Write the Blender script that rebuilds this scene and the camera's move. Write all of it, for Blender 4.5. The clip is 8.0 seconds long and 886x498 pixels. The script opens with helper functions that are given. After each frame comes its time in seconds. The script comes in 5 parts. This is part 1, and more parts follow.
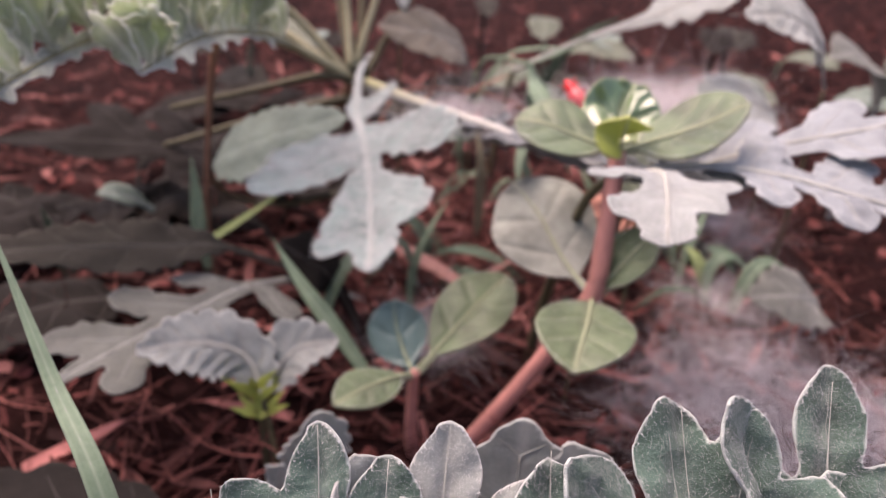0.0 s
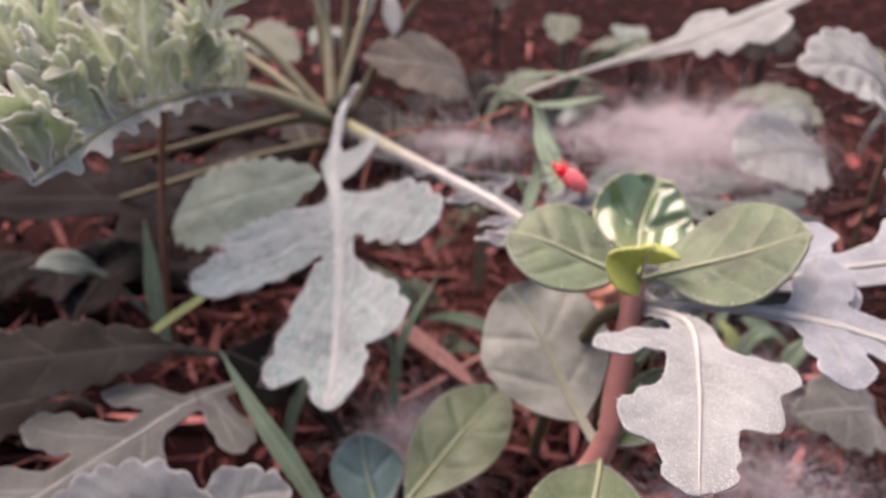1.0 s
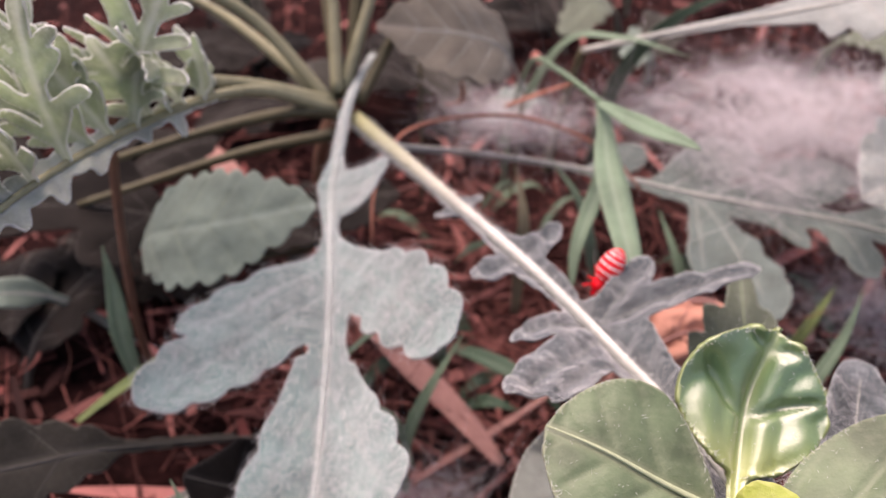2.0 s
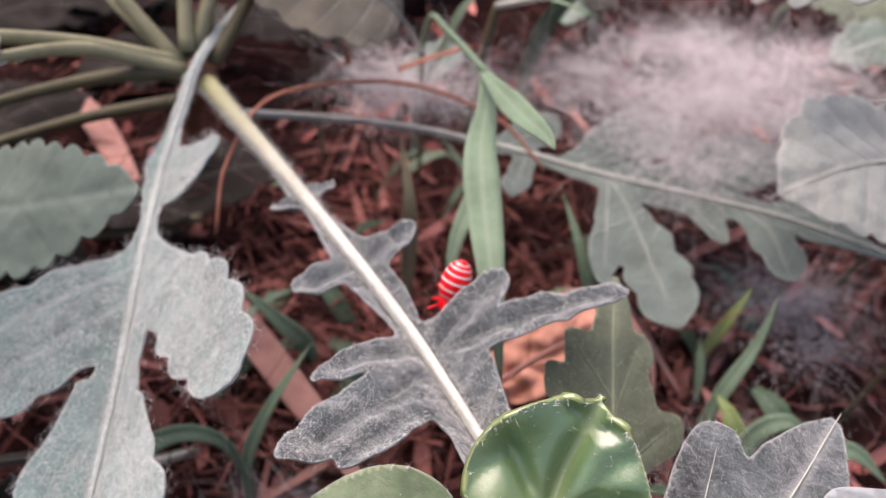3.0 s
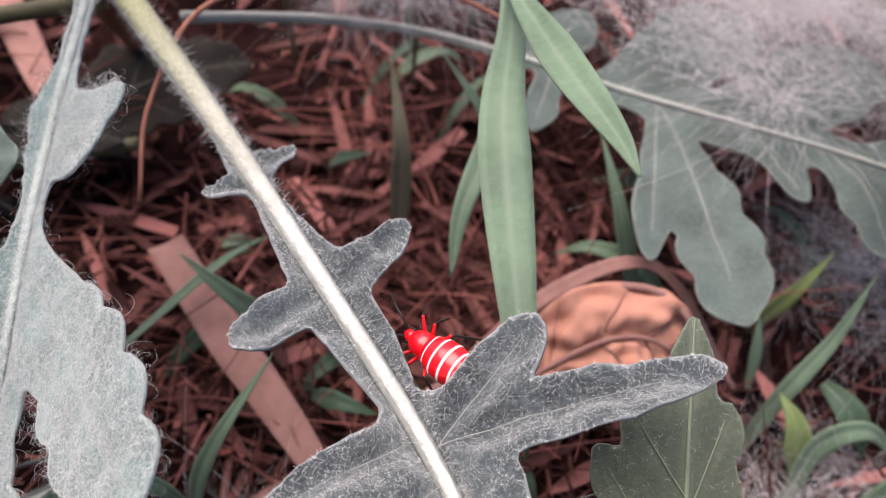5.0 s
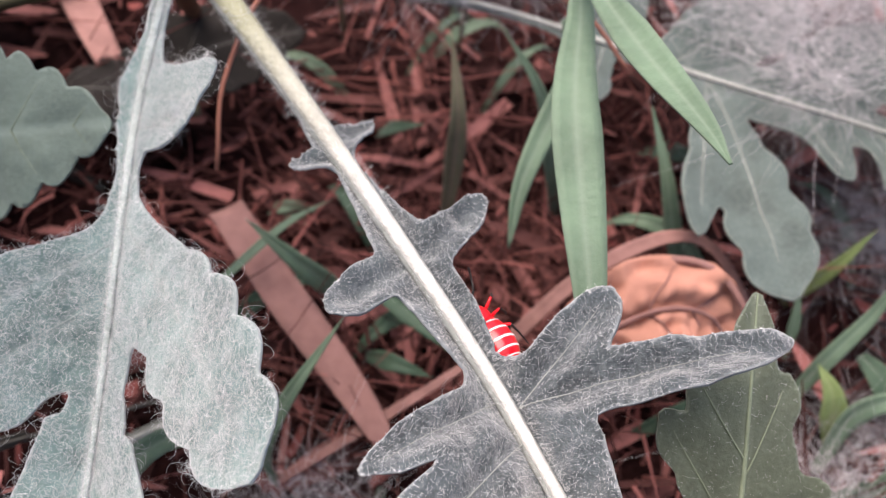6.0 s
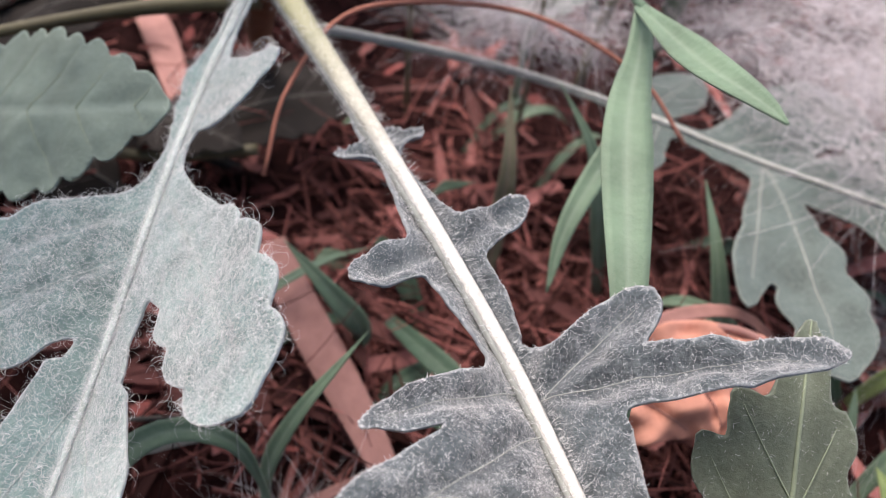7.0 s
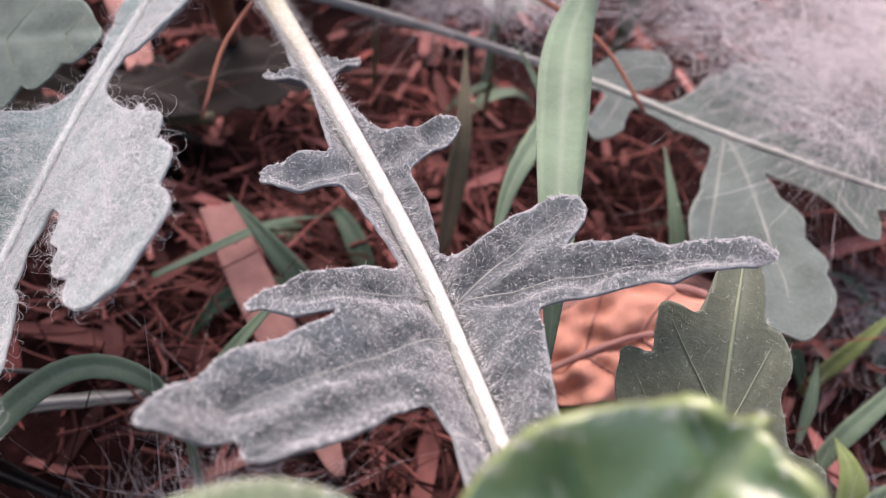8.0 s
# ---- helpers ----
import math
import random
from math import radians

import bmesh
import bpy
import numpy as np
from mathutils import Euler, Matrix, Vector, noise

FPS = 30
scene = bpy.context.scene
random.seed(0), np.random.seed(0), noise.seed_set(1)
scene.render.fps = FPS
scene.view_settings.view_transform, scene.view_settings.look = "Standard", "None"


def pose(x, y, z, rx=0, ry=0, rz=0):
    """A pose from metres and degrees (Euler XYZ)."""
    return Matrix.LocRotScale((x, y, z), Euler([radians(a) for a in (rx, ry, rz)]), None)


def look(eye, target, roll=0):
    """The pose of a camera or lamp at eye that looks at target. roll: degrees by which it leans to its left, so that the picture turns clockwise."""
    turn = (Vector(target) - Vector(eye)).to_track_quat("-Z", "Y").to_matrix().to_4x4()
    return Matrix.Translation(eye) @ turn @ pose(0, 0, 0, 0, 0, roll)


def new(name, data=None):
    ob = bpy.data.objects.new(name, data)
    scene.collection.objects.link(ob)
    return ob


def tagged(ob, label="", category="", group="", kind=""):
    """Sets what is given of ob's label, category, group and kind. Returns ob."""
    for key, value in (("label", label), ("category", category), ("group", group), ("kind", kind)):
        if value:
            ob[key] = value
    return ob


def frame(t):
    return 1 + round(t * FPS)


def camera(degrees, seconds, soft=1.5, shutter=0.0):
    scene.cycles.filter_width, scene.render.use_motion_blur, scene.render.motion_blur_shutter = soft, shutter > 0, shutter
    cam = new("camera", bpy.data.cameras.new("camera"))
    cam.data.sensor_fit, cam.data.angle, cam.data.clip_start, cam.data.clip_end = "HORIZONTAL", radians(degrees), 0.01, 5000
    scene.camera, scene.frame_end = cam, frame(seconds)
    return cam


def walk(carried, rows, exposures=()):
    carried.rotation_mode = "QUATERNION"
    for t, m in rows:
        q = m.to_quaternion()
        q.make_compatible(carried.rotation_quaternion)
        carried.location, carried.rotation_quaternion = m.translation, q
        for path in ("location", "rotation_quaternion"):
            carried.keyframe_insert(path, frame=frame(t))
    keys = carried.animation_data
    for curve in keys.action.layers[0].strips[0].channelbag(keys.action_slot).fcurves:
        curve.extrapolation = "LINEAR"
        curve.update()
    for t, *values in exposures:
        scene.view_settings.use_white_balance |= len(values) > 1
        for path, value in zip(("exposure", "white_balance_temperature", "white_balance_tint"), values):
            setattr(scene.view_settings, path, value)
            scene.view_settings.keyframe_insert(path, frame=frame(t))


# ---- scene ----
cam = camera(60.2, 8.0, soft=0.6)
UNIT = 0.028  # metres in one unit of the path
PLACE = pose(0, 0, 0.075, -28, 0, 0)  # the first view looks down by 28 degrees
PATH = [
    (0, (0.037, 0.046, 1.554), (0.034, 2.046, 1.568), 1.2),
    (0.3, (0.067, 0.287, 1.863), (0.045, 2.287, 1.837), 0.51),
    (0.5, (0.072, 0.45, 2.097), (0.041, 2.45, 2.06), 0.5),
    (0.8, (0.087, 0.805, 2.537), (0.073, 2.802, 2.428), 0.56),
    (1, (0.28, 1.057, 2.539), (0.217, 3.054, 2.444), 1.4),
    (1.2, (0.319, 1.295, 2.914), (0.257, 3.288, 2.766), 1.31),
    (2.3, (0.313, 2.733, 3.743), (0.115, 4.657, 3.235), 3.17),
    (2.5, (0.524, 2.821, 3.786), (0.352, 4.743, 3.263), 3.8),
    (2.8, (0.91, 3.172, 3.965), (0.775, 5.088, 3.407), 3.26),
    (3, (0.958, 3.306, 3.794), (0.841, 5.213, 3.205), 4.3),
    (3.3, (1.066, 3.575, 3.482), (0.959, 5.46, 2.821), 5.72),
    (3.5, (1.08, 3.707, 3.492), (0.975, 5.576, 2.789), 4.9),
    (4, (0.825, 4.053, 3.591), (0.741, 5.905, 2.841), 5.9),
    (4.2, (0.823, 4.215, 3.635), (0.757, 6.049, 2.841), 6.25),
    (5.3, (0.736, 4.563, 4.058), (0.68, 6.3, 3.067), 5.5),
    (5.5, (0.626, 4.548, 4.056), (0.561, 6.279, 3.056), 5.4),
    (5.8, (0.542, 4.45, 4.02), (0.474, 6.157, 2.981), 5.91),
    (6, (0.562, 4.413, 4.075), (0.495, 6.115, 3.027), 6.6),
    (6.3, (0.595, 4.418, 3.851), (0.506, 6.223, 2.995), 8.13),
    (6.5, (0.575, 4.397, 3.734), (0.455, 6.213, 2.906), 9.4),
    (6.8, (0.621, 4.318, 3.643), (0.415, 6.155, 2.878), 9.85),
    (7, (0.687, 4.279, 3.576), (0.434, 6.126, 2.851), 10.7),
    (7.3, (0.808, 4.2, 3.555), (0.51, 6.08, 2.94), 11.39),
    (7.5, (0.96, 4.27, 3.407), (0.671, 6.155, 2.804), 11.7),
    (7.8, (1.007, 4.347, 3.276), (0.75, 6.222, 2.63), 12.1),
    (8, (0.984, 4.32, 3.23), (0.72, 6.197, 2.593), 11.8),
]
walk(cam, [(t, PLACE @ look(UNIT * Vector(eye), UNIT * Vector(aim), roll)) for t, eye, aim, roll in PATH], exposures=[(0, 1.06, 7500, 33), (1, 0.92, 7500, 33), (2.5, 0.97, 7350, 28), (4, 0.75, 6950, 19), (6, 0.96, 6900, 19), (7, 0.98, 6850, 18), (8, 1.04, 6950, 28)])
cam.data.dof.use_dof, cam.data.dof.focus_distance, cam.data.dof.aperture_fstop = True, 0.062, 36

# ---- light: bright open shade under a hazy sky, the soft sun behind the plants ----
SUN_EL, SUN_AZ = 66, -48  # degrees; azimuth from straight ahead, minus to the left
world = bpy.data.worlds.new("sky")
scene.world = world
world.use_nodes = True
sky = world.node_tree.nodes.new("ShaderNodeTexSky")
sky.sky_type, sky.sun_disc = "NISHITA", False
sky.sun_elevation, sky.sun_rotation = radians(SUN_EL), radians(SUN_AZ)
sky.air_density, sky.dust_density, sky.ozone_density = 1.0, 3.0, 1.0
world.node_tree.links.new(sky.outputs[0], world.node_tree.nodes["Background"].inputs[0])
world.node_tree.nodes["Background"].inputs[1].default_value = 0.11
sun = new("sun", bpy.data.lights.new("sun", "SUN"))
sun.data.energy, sun.data.angle, sun.data.color = 2.7, radians(60), (1.0, 0.95, 0.9)
sun.matrix_world = look((0, 0, 5), (-5 * math.cos(radians(SUN_EL)) * math.sin(radians(SUN_AZ)), -5 * math.cos(radians(SUN_EL)) * math.cos(radians(SUN_AZ)), 5 - 5 * math.sin(radians(SUN_EL))))

MM = 0.001


# ---- materials ----
def nodes_of(name):
    m = bpy.data.materials.new(name)
    m.use_nodes = True
    t = m.node_tree
    return m, t, t.nodes["Principled BSDF"], t.nodes.new("ShaderNodeTexCoord").outputs["Object"]


def noise_of(t, where, scale, detail=4, rough=0.6):
    n = t.nodes.new("ShaderNodeTexNoise")
    n.inputs["Scale"].default_value, n.inputs["Detail"].default_value, n.inputs["Roughness"].default_value = scale, detail, rough
    t.links.new(where, n.inputs["Vector"])
    return n.outputs["Fac"]


def ramp_of(t, fac, *stops):
    r = t.nodes.new("ShaderNodeValToRGB")
    while len(r.color_ramp.elements) < len(stops):
        r.color_ramp.elements.new(0.5)
    for e, (p, c) in zip(r.color_ramp.elements, stops):
        e.position, e.color = p, (*c, 1) if len(c) == 3 else (c[0], c[0], c[0], 1)
    t.links.new(fac, r.inputs[0])
    return r.outputs[0]


def blend(t, fac, a, b, kind="MIX"):
    n = t.nodes.new("ShaderNodeMix")
    n.data_type, n.blend_type = "RGBA", kind
    for v, i in ((fac, 0), (a, 6), (b, 7)):
        if hasattr(v, "default_value"):
            t.links.new(v, n.inputs[i])
        else:
            n.inputs[i].default_value = v if i == 0 else (*v, 1)
    return n.outputs[2]


def bump_of(t, bsdf, height, strength, dist):
    b = t.nodes.new("ShaderNodeBump")
    b.inputs["Strength"].default_value, b.inputs["Distance"].default_value = strength, dist
    t.links.new(height, b.inputs["Height"])
    t.links.new(b.outputs[0], bsdf.inputs["Normal"])


def dim(c, k):
    return tuple(min(1.0, x * k) for x in c)


def leaf_material(name, colour, vein, rough=0.6, fuzz=0.3, coat=0.0, through_light=0.18, grain=1800, speck=0.35, patch=0.22, cells=0.0):
    m, t, b, where = nodes_of(name)
    broad = noise_of(t, where, 130, 3)
    fine = noise_of(t, where, grain, 5, 0.7)
    base = ramp_of(t, broad, (0.3, dim(colour, 1 - patch)), (0.5, colour), (0.72, dim(colour, 1 + patch)))
    hair = ramp_of(t, fine, (0.45, (0.0,)), (0.75, (1.0,)))
    base = blend(t, blend(t, 1.0, hair, (speck,) * 3, "MULTIPLY"), base, dim(vein, 1.0))
    at = t.nodes.new("ShaderNodeAttribute")
    at.attribute_name = "vein"
    col = blend(t, at.outputs["Fac"], base, vein)
    t.links.new(col, b.inputs["Base Color"])
    b.inputs["Roughness"].default_value = rough
    b.inputs["Specular IOR Level"].default_value = 0.8 if coat > 0.9 else 0.1 if rough > 0.65 else 0.3
    b.inputs["Sheen Weight"].default_value = fuzz
    b.inputs["Sheen Roughness"].default_value = 0.4
    b.inputs["Coat Weight"].default_value = coat
    b.inputs["Coat Roughness"].default_value = 0.16 if coat < 0.9 else 0.28
    b.inputs["Coat IOR"].default_value = 1.5 if coat < 0.9 else 1.75
    high = fine
    if cells:
        vo = t.nodes.new("ShaderNodeTexVoronoi")
        vo.feature = "SMOOTH_F1"
        vo.inputs["Scale"].default_value = 620
        t.links.new(where, vo.inputs["Vector"])
        inv = t.nodes.new("ShaderNodeMath")
        inv.operation = "MULTIPLY_ADD"
        inv.inputs[1].default_value = -1.6 * cells
        t.links.new(vo.outputs["Distance"], inv.inputs[0])
        t.links.new(fine, inv.inputs[2])
        high = inv.outputs[0]
    bump_of(t, b, high, 0.7, 0.0007 if cells else 0.00025)
    tr = t.nodes.new("ShaderNodeBsdfTranslucent")
    t.links.new(col, tr.inputs["Color"])
    mix = t.nodes.new("ShaderNodeMixShader")
    mix.inputs[0].default_value = through_light
    t.links.new(b.outputs[0], mix.inputs[1])
    t.links.new(tr.outputs[0], mix.inputs[2])
    t.links.new(mix.outputs[0], t.nodes["Material Output"].inputs["Surface"])
    return m


def plain_material(name, colour, rough=0.7, scale=600, vary=0.35, bump=0.4, per_island=False, coat=0.0, per_object=False, tint=None):
    m, t, b, where = nodes_of(name)
    n = noise_of(t, where, scale, 5)
    n2 = noise_of(t, where, scale * 0.12, 3)
    col = ramp_of(t, n, (0.3, dim(colour, 1 - vary)), (0.7, dim(colour, 1 + vary)))
    col = blend(t, 0.5, col, ramp_of(t, n2, (0.35, dim(colour, 1 - vary)), (0.65, dim(colour, 1 + vary))))
    if tint:
        at = t.nodes.new("ShaderNodeAttribute")
        at.attribute_name = "vein"
        col = blend(t, at.outputs["Fac"], col, tint)
    if per_island or per_object:
        g = t.nodes.new("ShaderNodeNewGeometry") if per_island else t.nodes.new("ShaderNodeObjectInfo")
        k = ramp_of(t, g.outputs["Random Per Island" if per_island else "Random"], (0.0, (0.07, 0.065, 0.065)), (0.6, (0.5, 0.48, 0.48)), (0.85, (0.85, 0.82, 0.82)), (1.0, (1.35, 1.25, 1.25)))
        col = blend(t, 1.0, col, k, "MULTIPLY")
    t.links.new(col, b.inputs["Base Color"])
    b.inputs["Roughness"].default_value = rough
    b.inputs["Specular IOR Level"].default_value = 0.1 if rough > 0.65 else 0.4
    b.inputs["Coat Weight"].default_value = coat
    bump_of(t, b, n, bump, 0.0004)
    return m


def soil_material():
    m, t, b, where = nodes_of("soil")
    a = noise_of(t, where, 55, 5)
    n = noise_of(t, where, 420, 6, 0.7)
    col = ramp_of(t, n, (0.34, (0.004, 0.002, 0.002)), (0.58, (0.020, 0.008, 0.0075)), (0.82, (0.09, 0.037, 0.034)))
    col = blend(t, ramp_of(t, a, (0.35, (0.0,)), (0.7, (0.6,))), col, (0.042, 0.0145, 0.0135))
    t.links.new(col, b.inputs["Base Color"])
    b.inputs["Roughness"].default_value = 0.95
    b.inputs["Specular IOR Level"].default_value = 0.05
    bump_of(t, b, n, 1.0, 0.002)
    return m


SOIL = soil_material()
GREY = leaf_material("downy_grey_leaf", (0.072, 0.092, 0.098), (0.50, 0.54, 0.55), 0.5, 0.6, speck=0.3, patch=0.5, cells=1.0)
WOOL = leaf_material("woolly_pale_leaf", (0.205, 0.32, 0.30), (0.70, 0.74, 0.72), 0.7, 1.0, speck=0.22, patch=0.4, cells=0.7)
GREEN = leaf_material("dull_green_leaf", (0.155, 0.21, 0.175), (0.33, 0.42, 0.36), 0.6, 0.15, speck=0.2)
DARK = leaf_material("dark_green_leaf", (0.105, 0.125, 0.085), (0.24, 0.29, 0.22), 0.55, 0.2)
# near-white second colour also paints the backlit edges of the leaflets
FRESH = leaf_material("pale_fresh_leaf", (0.50, 0.58, 0.40), (0.96, 0.97, 0.95), 0.4, 0.5, through_light=0.55, patch=0.4)
PALE = leaf_material("pale_whitish_leaf", (0.38, 0.42, 0.40), (0.70, 0.71, 0.68), 0.7, 0.6, through_light=0.35)
FRONT = leaf_material("blue_green_downy_leaf", (0.088, 0.16, 0.125), (0.74, 0.80, 0.77), 0.55, 0.4, speck=0.08, patch=0.4, cells=0.8)
# colour taken near black: it holds the shade round the crown
SHADEDUSKY = leaf_material("shade_darkened_leaf", (0.022, 0.019, 0.017), (0.06, 0.055, 0.05), 0.75, 0.0, speck=0.15)
FLESHY = leaf_material("fleshy_green_leaf", (0.115, 0.165, 0.09), (0.40, 0.43, 0.30), 0.45, 0.3, coat=0.12, grain=900, speck=0.15, patch=0.42)
GLOSSY = leaf_material("glossy_green_leaf", (0.10, 0.20, 0.085), (0.46, 0.52, 0.17), 0.35, 0.0, coat=1.0, grain=500, speck=0.08)
FADED = leaf_material("faded_round_leaf", (0.24, 0.265, 0.23), (0.43, 0.43, 0.38), 0.6, 0.3, coat=0.04, grain=900, speck=0.2, patch=0.45)
TEAL = leaf_material("teal_young_leaf", (0.13, 0.215, 0.195), (0.20, 0.34, 0.32), 0.45, 0.1, coat=0.3, grain=700, speck=0.1)
LIME = leaf_material("yellow_green_leaf", (0.40, 0.47, 0.10), (0.55, 0.58, 0.22), 0.45, 0.1, coat=0.2, through_light=0.3)
BLADE = leaf_material("grass_blade_green", (0.15, 0.235, 0.15), (0.28, 0.36, 0.27), 0.5, 0.1, grain=1200, speck=0.2)
BLADEDARK = leaf_material("grass_blade_dark", (0.06, 0.11, 0.07), (0.12, 0.18, 0.12), 0.5, 0.1, grain=1200, speck=0.2)
BLADEFRESH = leaf_material("grass_blade_fresh", (0.24, 0.33, 0.12), (0.36, 0.42, 0.2), 0.5, 0.1, grain=1200, speck=0.2)
BLADERED = leaf_material("grass_blade_reddish", (0.20, 0.20, 0.12), (0.36, 0.24, 0.2), 0.5, 0.1, grain=1200, speck=0.3)
WINGPALE = leaf_material("whitish_wing", (0.56, 0.60, 0.50), (0.9, 0.91, 0.88), 0.6, 0.5, through_light=0.35, patch=0.35)
DULL = leaf_material("dull_dusty_leaf", (0.155, 0.165, 0.145), (0.40, 0.41, 0.37), 0.7, 0.2, speck=0.2)
RIB = plain_material("pale_rib", (0.63, 0.62, 0.57), 0.85, 1300, 0.24, 1.0, tint=(0.33, 0.33, 0.17))
STALK = plain_material("green_stalk", (0.09, 0.08, 0.042), 0.6, 500, 0.25)
BROWNSTALK = plain_material("brown_stalk", (0.20, 0.105, 0.07), 0.7, 400, 0.3)
PINKSTEM = plain_material("pink_stem", (0.46, 0.20, 0.17), 0.5, 300, 0.25, coat=0.2)
LEAFRIB = plain_material("pale_green_rib", (0.33, 0.38, 0.24), 0.6, 600, 0.2)
WOOLRIB = plain_material("woolly_rib", (0.43, 0.49, 0.465), 0.9, 1200, 0.3, 1.0)
FLANK = plain_material("rib_flank", (0.34, 0.36, 0.33), 0.7, 900, 0.3)
VEINDIM = plain_material("dim_green_vein", (0.21, 0.25, 0.17), 0.7, 700, 0.2)
RIBDULL = plain_material("dull_rib", (0.42, 0.43, 0.39), 0.7, 700, 0.2)
TAN = leaf_material("tan_dusty_leaf", (0.17, 0.155, 0.125), (0.36, 0.33, 0.28), 0.7, 0.1, speck=0.15)
# dusty brown-green, with the shade near the soil darkened into the colour
SHADEDUSTY = leaf_material("shade_darkened_dusty_leaf", (0.037, 0.035, 0.029), (0.16, 0.15, 0.13), 0.75, 0.05, speck=0.15)
SAGE = leaf_material("sage_green_leaf", (0.105, 0.14, 0.127), (0.36, 0.41, 0.37), 0.65, 0.2, speck=0.2, patch=0.3)
DARKRIB = plain_material("dark_rib", (0.10, 0.095, 0.085), 0.7, 700, 0.2)
SILVER = leaf_material("silvery_downy_leaf", (0.27, 0.305, 0.32), (0.60, 0.62, 0.62), 0.65, 0.5, speck=0.2, patch=0.3)
PALESTALK = plain_material("pale_stalk", (0.28, 0.27, 0.165), 0.6, 500, 0.25)
YOUNG = leaf_material("young_yellowish_leaf", (0.36, 0.40, 0.20), (0.66, 0.68, 0.5), 0.6, 0.3, through_light=0.5)
HAIR = plain_material("white_hair", (0.82, 0.83, 0.82), 0.5, 300, 0.05, 0.0)
WEB = plain_material("cobweb_thread", (0.80, 0.76, 0.77), 0.6, 300, 0.1, 0.0)
STRAW = plain_material("dry_straw", (0.29, 0.115, 0.10), 0.8, 500, 0.35, per_island=True)
STRAWFLAT = plain_material("dry_blade_bits", (0.35, 0.15, 0.135), 0.8, 300, 0.35, 0.5, per_island=True)
BIT = plain_material("dry_blade_bit", (0.35, 0.15, 0.135), 0.8, 300, 0.35, 0.5, per_object=True)
CHIP = plain_material("leaf_chips", (0.22, 0.073, 0.066), 0.85, 260, 0.4, 0.8, per_island=True)
STRIP = plain_material("dry_blade", (0.29, 0.155, 0.135), 0.8, 350, 0.3)
CRISP = plain_material("dry_curled_leaf", (0.50, 0.24, 0.175), 0.75, 160, 0.35, 0.7)
ORANGE = plain_material("rusty_stalk", (0.34, 0.145, 0.105), 0.7, 300, 0.3)
BUGRED = plain_material("bug_red", (0.86, 0.006, 0.014), 0.3, 900, 0.15, 0.1, coat=0.6)
BUGWHITE = plain_material("bug_white", (0.85, 0.78, 0.76), 0.5, 900, 0.08, 0.1)
BUGBLACK = plain_material("bug_black", (0.015, 0.012, 0.012), 0.4, 900, 0.2, 0.1)


# ---- builders ----
def mesh_of(name, verts, faces, vein=None, smooth=True):
    me = bpy.data.meshes.new(name)
    me.from_pydata([tuple(v) for v in verts], [], faces)
    if vein is not None:
        me.attributes.new("vein", "FLOAT", "POINT").data.foreach_set("value", np.clip(np.asarray(vein, dtype=np.float32), 0, 1))
    me.polygons.foreach_set("use_smooth", [smooth] * len(me.polygons))
    me.update()
    return me


def thing(name, base, label, category, group="", kind=""):
    ob = new(name)
    ob.location, ob.empty_display_size = Vector(base) * MM, 0.01
    return tagged(ob, label, category, group, kind)


def part(name, geo, material, parent, label="", thick=0.0):
    """geo: (verts in millimetres of the world, faces, vein)"""
    verts, faces, vein = geo[:3] if len(geo) >= 3 else (*geo, None)
    org = parent
    base = Vector((0, 0, 0))
    while org:
        base += org.location
        org = org.parent
    ob = new(name, mesh_of(name, np.asarray(verts) * MM - np.array(base), faces, vein))
    ob.parent = parent
    ob.data.materials.append(material)
    if thick:
        s = ob.modifiers.new("thickness", "SOLIDIFY")
        s.thickness, s.offset = thick * MM, -1
    return tagged(ob, label, kind="stuff" if name in ("venation", "hairs", "wool", "fine_hairs", "rib_hairs", "rim_hairs") else "")


def spline(points, n=60):
    """Catmull-Rom through the points, evenly spaced along its length."""
    p = np.array(points, float)
    p = np.vstack([2 * p[0] - p[1], p, 2 * p[-1] - p[-2]])
    out = []
    for i in range(1, len(p) - 2):
        t = np.linspace(0, 1, 24, endpoint=False)[:, None]
        a, b, c, d = p[i - 1], p[i], p[i + 1], p[i + 2]
        out.append(0.5 * (2 * b + (c - a) * t + (2 * a - 5 * b + 4 * c - d) * t**2 + (3 * b - a - 3 * c + d) * t**3))
    q = np.vstack([*out, p[-2:-1]])
    s = np.concatenate([[0], np.cumsum(np.linalg.norm(np.diff(q, axis=0), axis=1))])
    u = np.linspace(0, s[-1], n)
    return np.stack([np.interp(u, s, q[:, k]) for k in range(3)], 1), s[-1]


def unit(v):
    return v / np.maximum(np.linalg.norm(v, axis=-1, keepdims=True), 1e-9)


def frames(curve, normals):
    """Tangent, side (to the left) and normal along a curve; normals: a few directions spread evenly along it."""
    t = unit(np.gradient(curve, axis=0))
    k = np.array(normals, float).reshape(-1, 3)
    x = np.linspace(0, 1, len(k))
    n = np.stack([np.interp(np.linspace(0, 1, len(curve)), x, k[:, i]) for i in range(3)], 1)
    side = unit(np.cross(n, t))
    return t, side, unit(np.cross(t, side))


